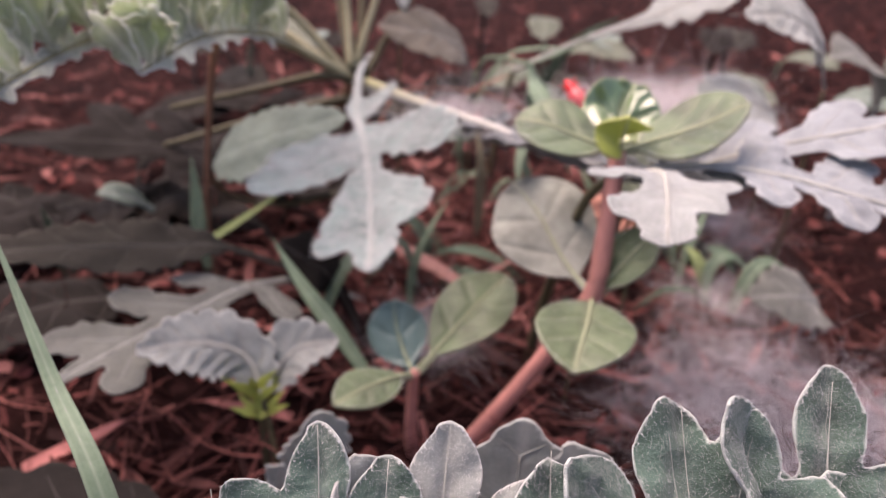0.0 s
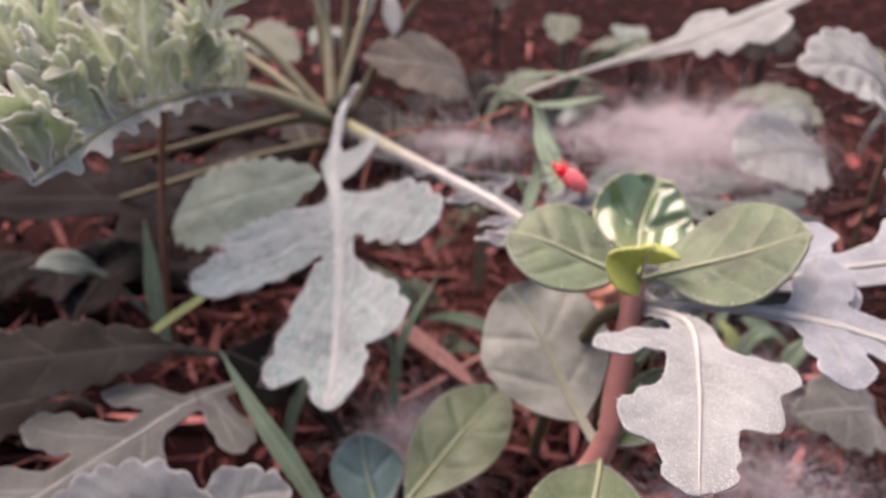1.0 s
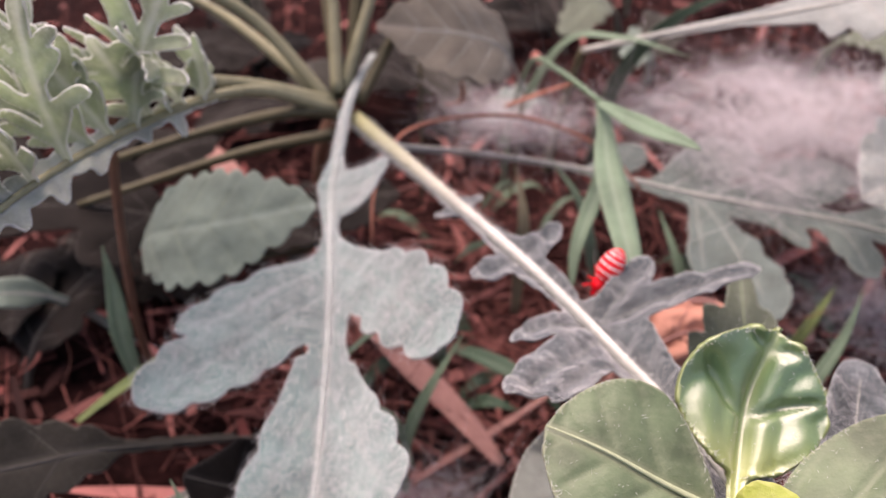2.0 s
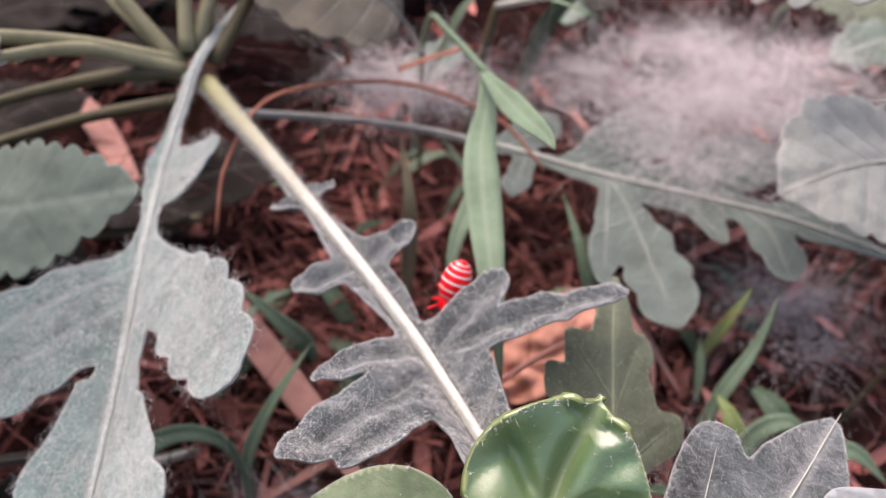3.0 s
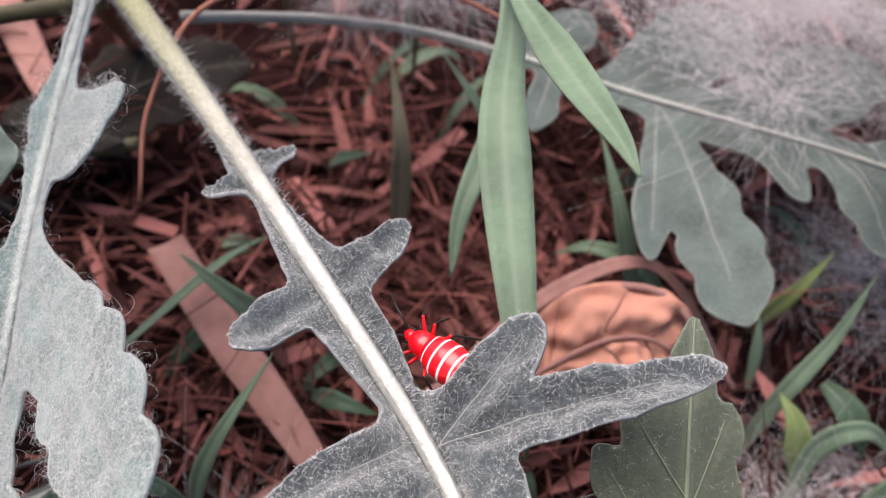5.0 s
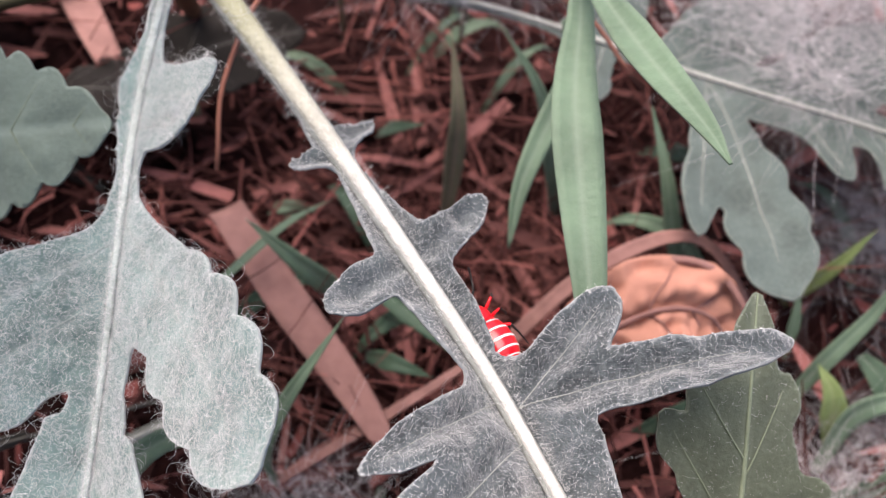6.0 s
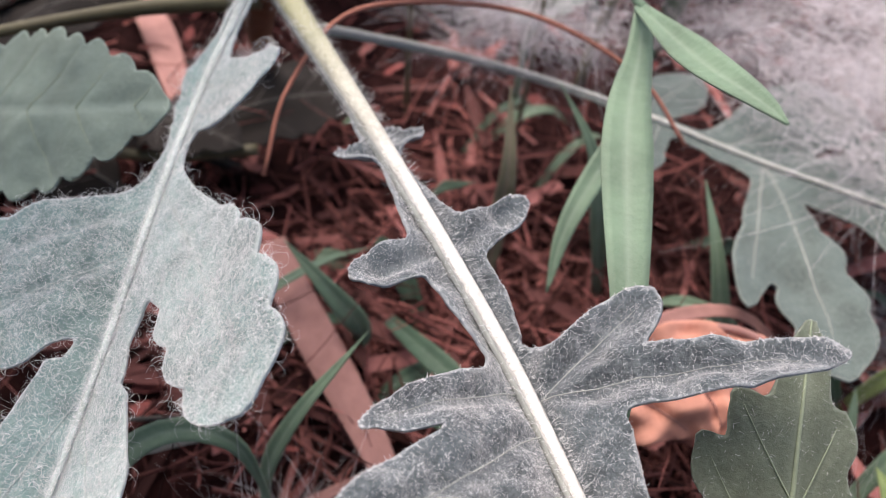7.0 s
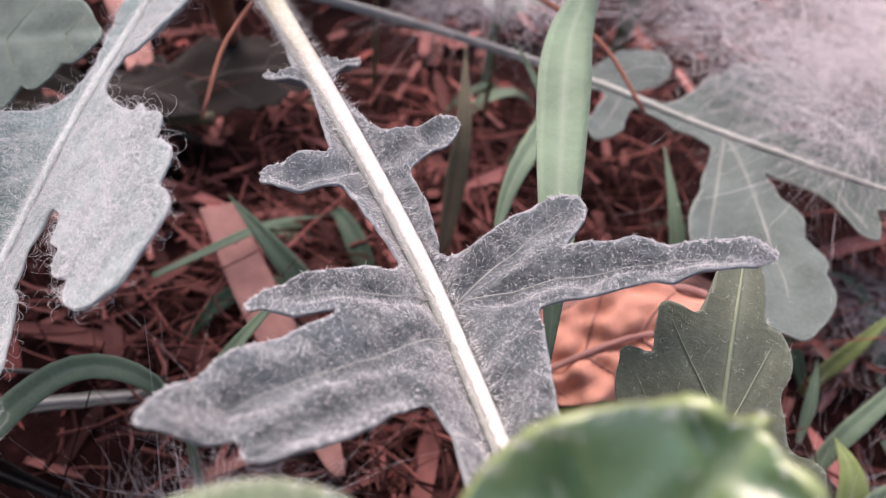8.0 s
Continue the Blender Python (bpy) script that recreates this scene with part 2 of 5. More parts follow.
def tube(points, radii, sides=8, n=24, cap=True):
    c, _ = spline(points, n)
    t, side, nor = frames(c, [(0.13, 0.21, 0.97)])
    r = np.interp(np.linspace(0, 1, n), np.linspace(0, 1, len(radii)), radii)
    a = np.linspace(0, 2 * np.pi, sides, endpoint=False)
    v = (c[:, None] + r[:, None, None] * (np.cos(a)[None, :, None] * side[:, None] + np.sin(a)[None, :, None] * nor[:, None])).reshape(-1, 3)
    f = [(i * sides + j, i * sides + (j + 1) % sides, (i + 1) * sides + (j + 1) % sides, (i + 1) * sides + j) for i in range(n - 1) for j in range(sides)]
    if cap:
        f += [tuple(range(sides))[::-1], tuple(range((n - 1) * sides, n * sides))]
    return v, f


def softmax(a, b, k):
    m = np.maximum(a, b)
    return m + k * np.log(np.exp((a - m) / k) + np.exp((b - m) / k))


def lobe_width(q, wide, neck, peak, blunt):
    q = np.clip(q, 0, 1)
    rise = np.clip(q / peak, 0, 1)
    up = neck + (1 - neck) * (3 * rise**2 - 2 * rise**3)
    fall = np.clip((q - peak) / (1 - peak), 0, 1)
    return wide * np.where(q < peak, up, np.maximum(1 - fall**2, 0) ** blunt)


def leaf(rib, normals, wing, lobes=(), fold=0.0, curl=0.0, cup=(), wave=0.6, teeth=(0, 0), step=0.6, soft=0.5, rib_vein=0.5, side_veins=0, puff=0.25, crimp=0.0, coarse=0.0, base_tint=0.0, groove=1.0, shortest=8, rim=0.5, seed=0):
    """A leaf blade cut out of a fine net. rib: points in mm; wing: (u, half width) along the rib in mm;
    lobes: (u where its vein starts, angle from the rib, plus to the left, length, half width, neck, peak, blunt, teeth, depth of teeth, v of its start);
    fold: rise to either side, one number or (left, right); cup: (u, height) to which the blade rises on both sides of the rib."""
    lobes = [(*l, 0.0) if len(l) == 9 else l for l in lobes]
    fold = fold if isinstance(fold, tuple) else (fold, fold)
    cup = np.array(cup if len(cup) else [(0, 0)], float)
    wing = np.array(wing, float)
    u0, u1 = wing[0, 0], wing[-1, 0]
    reach = max([wing[:, 1].max() + 1.5] + [abs(l[9] + l[2] * math.sin(radians(l[1]))) + l[3] + 1.5 for l in lobes])
    far = max([u1] + [l[0] + l[2] * math.cos(radians(l[1])) + l[3] for l in lobes]) + 1.5
    us, vs = np.arange(u0 - 1, far, step), np.arange(-reach, reach + step, step)
    U, V = np.meshgrid(us, vs, indexing="ij")
    w = np.interp(U, wing[:, 0], wing[:, 1])
    if teeth[0]:
        w = w + teeth[1] * (np.abs(np.sin(np.pi * U / teeth[0] + np.where(V > 0, 0.6, 0))) - 0.5) * np.clip(w / 3, 0, 1)
    F = np.where((U < u0) | (U > u1), -np.maximum(u0 - U, U - u1) - np.maximum(np.abs(V) - w, 0), w - np.abs(V))
    vein = rib_vein * np.exp(-((V / 0.55) ** 2)) if rib_vein else np.zeros_like(U)
    dip = np.exp(-((V / (0.9 * groove)) ** 2))
    for lu, ang, length, wide, neck, peak, blunt, tn, td, lv in lobes:
        c, s_ = math.cos(radians(ang)), math.sin(radians(ang))
        s = (U - lu) * c + (V - lv) * s_
        d = -(U - lu) * s_ + (V - lv) * c
        q = s / length
        lw = lobe_width(q, wide, neck, peak, blunt)
        if tn:
            lw = lw + td * (np.abs(np.sin(np.pi * tn * q + np.where(d > 0, 0.5, 0))) - 0.5) * np.clip((q - 0.25) * 4, 0, 1)
        f = np.where(s < 0, wide * neck * 0.6 - np.hypot(s, d), np.where(q > 1, -np.hypot(s - length, d), lw - np.abs(d)))
        F = softmax(F, f, soft)
        on = np.clip(s / 1.0, 0, 1) * np.clip((0.92 - q) * 5, 0, 1)
        vein = np.maximum(vein, 0.16 * on * np.exp(-((d / 0.5) ** 2)))
        dip = np.maximum(dip, on * np.exp(-((d / (0.6 * groove)) ** 2)))
    if side_veins:
        pitch = (u1 - u0) / side_veins
        ph = ((U - np.abs(V) * 0.75 - u0) / pitch) % 1.0
        sv = np.exp(-(((ph - 0.5) * pitch / 0.32) ** 2)) * np.clip(np.abs(V) / 0.6, 0, 1)
        vein = np.maximum(vein, 0.15 * sv)
        dip = np.maximum(dip, 0.8 * np.clip(F / 2.0, 0, 1) * np.exp(-(((ph - 0.5) * pitch / (0.8 * groove)) ** 2)))
    lines = [[(lu + length_ * f * math.cos(radians(an)), lv + length_ * f * math.sin(radians(an))) for f in np.linspace(0.02, 0.9, 14)] for lu, an, length_, *_, lv in lobes if lv == 0 and length_ > shortest]
    if side_veins:
        pitch = (u1 - u0) / side_veins
        for k in range(side_veins):
            for sg in (1, -1):
                run = []
                for f in np.linspace(0, 1, 12):
                    v = f * wing[:, 1].max() * 1.1
                    u = u0 + (k + 0.5) * pitch + 0.75 * v
                    if v < np.interp(u, wing[:, 0], wing[:, 1], right=0) * 0.95:
                        run.append((u, sg * v))
                if len(run) > 2:
                    lines.append(run)
    if base_tint:
        vein = np.maximum(vein, np.exp(-((np.hypot(U - u0 - 2, V * 0.8) / base_tint) ** 2)))
    curve, length = spline(rib, 240)
    tang, side, nor = frames(curve, normals)

    def lay(u, v, vn, dp):
        x = np.clip(u / length, 0, 1) * 239
        pick = lambda k: np.stack([np.interp(x, np.arange(240), k[:, i]) for i in range(3)], -1)
        over = np.maximum(u - length, 0) + np.minimum(u, 0)
        up = np.sqrt(v * v + 0.6) - 0.77
        h = np.where(v > 0, fold[0], fold[1]) * up + curl * v * v - puff * dp + np.interp(u, cup[:, 0], cup[:, 1]) * (1 - np.exp(-up / 8))
        h = h + wave * np.array([noise.noise((a * 0.11 + seed * 7.3, b * 0.11, seed)) for a, b in zip(u, v)]) * np.clip(np.abs(v) / 4, 0.15, 1.2)
        if crimp:
            h = h + crimp * np.array([noise.noise((a * 0.45 + seed, b * 0.45, 3.1)) for a, b in zip(u, v)])
        if coarse:
            h = h + coarse * np.clip(np.abs(v) / 3.5, 0, 1) * np.array([abs(noise.noise((a * 0.15 + seed * 3, b * 0.17, 5.2))) for a, b in zip(u, v)])
        return pick(curve) + over[:, None] * pick(tang) + v[:, None] * pick(side) + h[:, None] * pick(nor)

    inside = F > 0
    idx = -np.ones(U.shape, int)
    pu, pv, pw, pd = [], [], [], []

    def add(u, v, a, b):
        pu.append(u), pv.append(v), pw.append(a), pd.append(b)
        return len(pu) - 1

    crossing, faces = {}, []
    ii, jj = np.where(inside[:-1, :-1] | inside[1:, :-1] | inside[:-1, 1:] | inside[1:, 1:])
    for i, j in zip(ii, jj):
        ring, corners = [], ((i, j), (i + 1, j), (i + 1, j + 1), (i, j + 1))
        for a, b in zip(corners, corners[1:] + corners[:1]):
            if inside[a]:
                if idx[a] < 0:
                    idx[a] = add(U[a], V[a], vein[a], dip[a])
                ring.append(idx[a])
            if inside[a] != inside[b]:
                key = (a, b) if a < b else (b, a)
                if key not in crossing:
                    k = min(max(F[a] / (F[a] - F[b]), 0.03), 0.97)
                    crossing[key] = add(U[a] + k * (U[b] - U[a]), V[a] + k * (V[b] - V[a]), rim, dip[a])
                ring.append(crossing[key])
        if len(ring) > 2:
            faces.append(tuple(ring))
    pts = lay(np.array(pu), np.array(pv), np.array(pw), np.array(pd))
    drawn = [lay(np.array([p[0] for p in l]), np.array([p[1] for p in l]), None, np.ones(len(l)) * 0.4) for l in lines]
    return pts, faces, np.array(pw), drawn


def blade(points, width, normals, n=28, fold=0.25, base=0.6, tip=1.0, twist=0.0):
    """A grass blade: a long strip that tapers to its tip, folded along the middle."""
    c, _ = spline(points, n)
    t, side, nor = frames(c, normals)
    q = np.linspace(0, 1, n)
    w = width * (base + (1 - base) * np.sin(np.pi * np.clip(q / 0.9, 0, 1) * 0.5)) * np.clip((1 - q) / 0.55, 0.02, 1) ** tip
    a = np.radians(twist) * q
    sd, nr = np.cos(a)[:, None] * side + np.sin(a)[:, None] * nor, np.cos(a)[:, None] * nor - np.sin(a)[:, None] * side
    xs = np.array([-1, -0.62, -0.25, 0, 0.25, 0.62, 1])
    v = (c[:, None] + (w[:, None] * xs[None])[..., None] * sd[:, None] + (fold * w[:, None] * np.abs(xs)[None])[..., None] * nr[:, None]).reshape(-1, 3)
    m = len(xs)
    f = [(i * m + j, i * m + j + 1, (i + 1) * m + j + 1, (i + 1) * m + j) for i in range(n - 1) for j in range(m - 1)]
    return v, f, np.tile([0.25, 0.0, 0.1, 0.5, 0.1, 0.0, 0.25], n)


def vein_lines(g, r=0.16):
    """The fine side veins of a leaf as one mesh of thin tapering ridges."""
    verts, faces = [], []
    for line in g[3]:
        v, f = tube(line, (r, r * 0.8, r * 0.35), 5, 14, False)
        faces += [tuple(i + len(verts) for i in q) for q in f]
        verts += list(v)
    return np.array(verts), faces


def strands(starts, ways, lengths, width, bend=0.5, seed=1, segs=3, wiggle=0.0):
    """Many fine hairs or threads as thin three-sided tapering spikes."""
    rng = np.random.default_rng(seed)
    n = len(starts)
    starts, ways = np.asarray(starts, float), unit(np.asarray(ways, float))
    curlv = unit(rng.normal(size=(n, 3))) * bend
    a = unit(np.cross(ways, rng.normal(size=(n, 3))))
    b = np.cross(ways, a)
    verts = []
    for k in range(segs + 1):
        q = k / segs
        c = starts + (ways * q + curlv * q * q) * np.asarray(lengths)[:, None]
        if wiggle:
            c = c + wiggle * np.asarray(lengths)[:, None] * (a * (math.sin(6.5 * q) - 2.5 * q * q) + b * (math.cos(5.5 * q) - 1))
        r = width * (1 - 0.75 * q)
        verts += [c + r * a, c + r * (-0.5 * a + 0.87 * b), c + r * (-0.5 * a - 0.87 * b)]
    verts = np.stack(verts, 1).reshape(-1, 3)
    m = 3 * (segs + 1)
    pattern = [(k * 3 + j, k * 3 + (j + 1) % 3, k * 3 + 3 + (j + 1) % 3, k * 3 + 3 + j) for k in range(segs) for j in range(3)]
    faces = (np.arange(n)[:, None, None] * m + np.array(pattern)[None]).reshape(-1, 4)
    return verts, [tuple(f) for f in faces.tolist()]


def hairs_on(geo, count, length, width=0.02, lie=0.8, seed=1, bend=0.6, rim=0.0, segs=3, wiggle=0.0):
    """Hairs that grow from the faces of a leaf; rim: share of them along its edge."""
    verts, faces = np.asarray(geo[0]), geo[1]
    rng = np.random.default_rng(seed)
    tri = np.array([(f[0], f[1], f[3] if len(f) == 4 else f[2]) for f in faces])
    full = np.array([1.0 if len(f) == 4 else 0.5 for f in faces])
    pick = rng.integers(0, len(tri), count)
    if rim:
        few = np.array([k for k, f in enumerate(faces) if len(f) != 4])
        if len(few):
            m = int(count * rim)
            pick[:m] = few[rng.integers(0, len(few), m)]
    a, b, c = (verts[tri[pick, k]] for k in range(3))
    r = rng.random((count, 2)) * full[pick][:, None]
    p = a + (b - a) * r[:, :1] + (c - a) * r[:, 1:]
    nor = unit(np.cross(b - a, c - a))
    way = nor + lie * unit(rng.normal(size=(count, 3)))
    return strands(p, way, length * rng.uniform(0.4, 1.2, count), width, bend, seed + 5, segs, wiggle)


# ---- the ground: one sheet to the horizon, fine near the plants ----
def ground_z(x, y):
    """Height of the soil in mm."""
    near = math.exp(-((x / 260) ** 2 + ((y - 200) / 300) ** 2))
    lump = 5.0 * noise.noise((x * 0.018, y * 0.018, 0.3)) + 2.4 * noise.noise((x * 0.07, y * 0.07, 1.7)) + 0.9 * noise.noise((x * 0.23, y * 0.23, 4.1))
    rise = 14 / (1 + math.exp(max(-40, min(40, (x + 62) / 14)))) * near
    return lump * near + rise


def build_ground():
    fine = np.arange(-150, 150.1, 2.5)
    out = 150 * 1.35 ** np.arange(1, 33)
    xs = np.concatenate([-out[::-1], fine, out])
    ys = np.concatenate([120 - out[::-1], np.arange(-20, 420.1, 3.0), 280 + out])
    verts = [(x, y, ground_z(x, y)) for x in xs for y in ys]
    m = len(ys)
    faces = [(i * m + j, (i + 1) * m + j, (i + 1) * m + j + 1, i * m + j + 1) for i in range(len(xs) - 1) for j in range(m - 1)]
    ob = new("ground", mesh_of("ground", np.array(verts) * MM, faces))
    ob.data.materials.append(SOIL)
    tagged(ob, "bare reddish-brown garden soil under dry litter", "ground", kind="structure")


def build_litter():
    rng = np.random.default_rng(11)
    n = 6000
    x, y = rng.uniform(-1, 1, n), 110 + 640 * rng.random(n) ** 1.7
    x = x * (130 + 0.45 * (y - 110))
    heap = slice(0, n, 4)  # thicker between the crown and the dead leaf
    x[heap], y[heap] = rng.normal(14, 30, len(x[heap])), rng.normal(228, 24, len(x[heap]))
    a = rng.uniform(0, 2 * np.pi, n)
    z = np.array([ground_z(p, q) for p, q in zip(x, y)]) + 9.0 * rng.random(n) ** 1.8
    ways = np.stack([np.cos(a), np.sin(a), rng.normal(0.02, 0.18, n)], 1)
    half = n // 2
    v1, f1 = strands(np.stack([x, y, z], 1)[:half], ways[:half], rng.uniform(8, 30, half), 0.3, 0.85, 21, 6)
    v2, f2 = strands(np.stack([x, y, z], 1)[half:], ways[half:], rng.uniform(4, 13, n - half), 0.42, 0.9, 22, 5)
    ob = new("dry_grass_litter", mesh_of("dry_grass_litter", np.vstack([v1, v2]) * MM, f1 + [tuple(i + len(v1) for i in q) for q in f2]))
    ob.data.materials.append(STRAW)
    tagged(ob, "tangle of thin reddish dry grass straws on soil", "litter", kind="stuff")
    # flat bits of dry grass blade
    m = 900
    x, y = rng.uniform(-1, 1, m), 120 + 420 * rng.random(m) ** 1.5
    x = x * (110 + 0.4 * (y - 110))
    x[::3], y[::3] = rng.normal(14, 34, len(x[::3])), rng.normal(228, 26, len(x[::3]))
    verts, faces, near = [], [], 0
    for k in range(m):
        a, le, wd = rng.uniform(0, 6.28), rng.uniform(6, 24), rng.uniform(0.5, 1.7)
        d = np.array([math.cos(a), math.sin(a), rng.normal(0, 0.14)])
        p0 = np.array([x[k], y[k], ground_z(x[k], y[k]) + rng.uniform(0.8, 8) * rng.random()])
        bend = np.array([0, 0, rng.uniform(-0.18, 0.12) * le])
        v, f, _ = blade([p0, p0 + d * le * 0.5 + bend * 0.3, p0 + d * le + bend], wd, [(rng.normal(0, 0.4), rng.normal(0, 0.4), 1)], 7, 0.15, 0.8, 0.5)
        if -25 < x[k] < 75 and 190 < y[k] < 255 and near < 150:
            near += 1
            bit = new("dry_blade_bit", mesh_of("dry_blade_bit", (np.array(v) - p0) * MM, f))
            bit.location = Vector(p0) * MM
            bit.data.materials.append(BIT)
            tagged(bit, "short flat bit of brown dry grass blade lying in the litter", "dry grass", "bits of dry blade in the litter")
            continue
        faces += [tuple(i + len(verts) for i in q) for q in f]
        verts += list(v)
    ob = new("dry_blade_bits", mesh_of("dry_blade_bits", np.array(verts) * MM, faces))
    ob.data.materials.append(STRAWFLAT)
    tagged(ob, "scattered flat bits of brown dry grass blade", "litter", kind="stuff")
    # crumbs of dead leaf between the straws
    verts, faces = [], []
    m = 2200
    x, y = rng.uniform(-1, 1, m), 110 + 560 * rng.random(m) ** 1.6
    x = x * (125 + 0.45 * (y - 110))
    for k in range(m):
        size = rng.uniform(1.2, 5.2) * rng.uniform(0.5, 1)
        corners = 7
        turn, lean = rng.uniform(0, 6.28), rng.normal(0, 0.45, 2)
        base = len(verts)
        h = ground_z(x[k], y[k]) + rng.uniform(0.3, 6.0) * rng.random()
        long = rng.uniform(0.2, 0.7)
        bow = rng.uniform(-0.12, 0.2)
        ring = [(size * rng.uniform(0.65, 1.1) * math.cos(6.283 * j / corners), size * long * rng.uniform(0.65, 1.1) * math.sin(6.283 * j / corners)) for j in range(corners)]
        for u, w in [(0, 0)] + ring:
            r = u * math.cos(turn) - w * math.sin(turn), u * math.sin(turn) + w * math.cos(turn)
            verts.append((x[k] + r[0], y[k] + r[1], h + lean[0] * r[0] + lean[1] * r[1] + bow * w * w))
        faces += [(base, base + 1 + j, base + 1 + (j + 1) % corners) for j in range(corners)]
    ob = new("leaf_crumbs", mesh_of("leaf_crumbs", np.array(verts) * MM, faces, smooth=False))
    ob.data.materials.append(CHIP)
    tagged(ob, "crumbled dark reddish dead leaves on soil", "litter", kind="stuff")


def dry_strip(points, width, label, material=STRIP, normals=((0.1, 0, 1),)):
    t = thing("dry_grass", points[0], label, "dry grass", "dry blades on the soil")
    part("strip", blade(points, width, normals, fold=0.12, base=0.9, tip=0.35), material, t, thick=0.25)
    return t


def grass(points, width, label, normals=((0, -0.5, 0.85),), material=BLADE, fold=0.25, base=0.45, tip=0.9, twist=0.0, name="grass_plant"):
    t = thing(name, points[0], label, "grass", "grass among the weeds")
    part("blade", blade(points, width, normals, fold=fold, base=base, tip=tip, twist=twist), material, t, thick=0.18)
    if width > 1.4:
        part("midrib", tube([(x, y, z + 0.06) for x, y, z in points], (0.16, 0.13, 0.05), 5, 24), FLANK, t.children[0], "thin pale midrib")
    return t


def stalk(parent, points, r0, r1, material=STALK, name="stalk", label=""):
    return part(name, tube(points, (r0, r1)), material, parent, label)


# ---- the downy plant with lobed leaves that radiate from one crown ----


def lobed_plant():
    p = thing("lobed_plant", (-44, 276, 0), "downy weed with lobed grey leaves round a brown crown", "plant")
    part("stem", tube([(-44, 276, -3), (-40, 264, 18), (-33, 250, 38), (-26, 242, 51)], (1.6, 1.6, 2.2, 3.4), 10), BROWNSTALK, p, "short brown stem")
    # the long grey leaf with spurs
    rib = [(-22.5, 237, 53.2), (-4.9, 217, 53.4), (11.5, 197, 54.6), (22.8, 182.5, 54.2), (33.5, 163, 57.2), (37, 140, 65.5)]
    lobes = [
        (34.2, 99, 5.6, 1.6, 1.0, 0.35, 0.75, 0, 0), (36.0, -100, 5.4, 1.6, 1.0, 0.35, 0.75, 0, 0),
        (51.4, 105, 10.1, 2.1, 1.0, 0.4, 0.65, 0, 0), (50.8, -79, 10.0, 2.3, 0.9, 0.55, 0.5, 0, 0),
        (68.0, 73, 23.2, 2.5, 1.0, 0.5, 0.6, 0, 0), (68.5, 110, 13.6, 2.5, 0.93, 0.5, 0.5, 0, 0),
        (66.8, -83, 14.4, 2.7, 0.9, 0.45, 0.6, 0, 0), (70.9, -67.6, 22.2, 3.7, 0.43, 0.55, 0.55, 0, 0), (76, -60, 12, 1.9, 0.95, 0.6, 0.45, 0, 0, -5.0),
    ]
    wing = [(0, 0.8), (27, 0.7), (33, 1.7), (38, 1.1), (45, 2.1), (52, 3.1), (58, 2.6), (63, 1.6), (68, 4.9), (74, 4.9), (80, 3.4), (95, 3.6), (104, 3.0), (110, 1.0), (116, 0.4)]
    cup = [(0, 0), (30, 0.4), (52, 1.0), (60, 3.2), (66, 5.8), (80, 7.2), (100, 4), (116, 1)]
    g = leaf(rib, [(0.1, 0.05, 1), (0.0, 0.1, 1), (-0.05, 0.1, 1), (0.1, -0.25, 1)], wing, lobes, cup=cup, wave=0.8, rib_vein=0.0, soft=0.4, step=0.45, puff=1.3, crimp=0.55, coarse=1.9, groove=1.8, shortest=12, seed=1)
    lf = part("leaf", g, GREY, p, "long grey-green lobed leaf with spurs along its rib", 0.3)
    part("rib_flank", tube([(x, y, z - 0.5) for x, y, z in rib], (1.8, 1.4, 1.0, 0.78, 0.6, 0.35), 10, 60), FLANK, lf, "hairy grey-green sides of the rib")
    part("venation", vein_lines(g, 0.055), FLANK, lf, "fine side veins")
    v, f = tube([(x, y, z + 0.1) for x, y, z in rib], (1.65, 1.15, 0.72, 0.52, 0.4, 0.2), 10, 60)
    part("midrib", (v, f, np.repeat(np.clip(1 - np.arange(60) / 21, 0, 1), 10)), RIB, lf, "whitish midrib, yellow-green near the crown")
    part("hairs", hairs_on(g, 26000, 0.24, 0.019, 2.8, 3, rim=0.06), HAIR, lf, "short white hairs")
    part("rib_hairs", hairs_on(tube(rib[:5], (1.7, 1.2, 0.8), 8, 60, False), 2800, 0.85, 0.016, 0.5, 9), HAIR, lf)
    # the pale short leaf that hangs towards the near side
    rib = [(33, 150, 61), (36, 139, 66.5), (33.5, 125, 69), (30.5, 112, 68), (30.2, 110, 67.6)]
    lobes = [(17.5, -57, 14, 2.3, 0.9, 0.55, 0.45, 3, 0.7), (21.5, 62, 11.5, 3.4, 0.95, 0.6, 0.42, 3, 0.9), (26, 48, 10.5, 2.8, 0.95, 0.6, 0.42, 2, 0.7), (28.5, -42, 11, 3.0, 0.95, 0.62, 0.42, 3, 0.8), (33, 0, 9.5, 3.6, 1.0, 0.6, 0.42, 3, 0.7)]
    g = leaf(rib, [(0.0, 0.0, 1), (0.0, -0.1, 1)], [(0, 0.8), (8, 1.6), (14, 2.4), (22, 3.2), (30, 3.9), (38, 2.6), (42, 0.8)], lobes, cup=[(0, 0), (24, 1.5), (48, 0)], wave=0.9, rib_vein=0.25, soft=0.4, step=0.45, puff=0.15, crimp=0.25, seed=12)
    lf = part("leaf", g, PALE, p, "short whitish lobed leaf hanging forward", 0.3)
    part("midrib", tube([(x, y, z + 0.1) for x, y, z in rib], (0.8, 0.5, 0.32, 0.2, 0.08), 8, 40), RIBDULL, lf)
    part("hairs", hairs_on(g, 5000, 0.4, 0.017, 1.3, 33, rim=0.2), HAIR, lf)
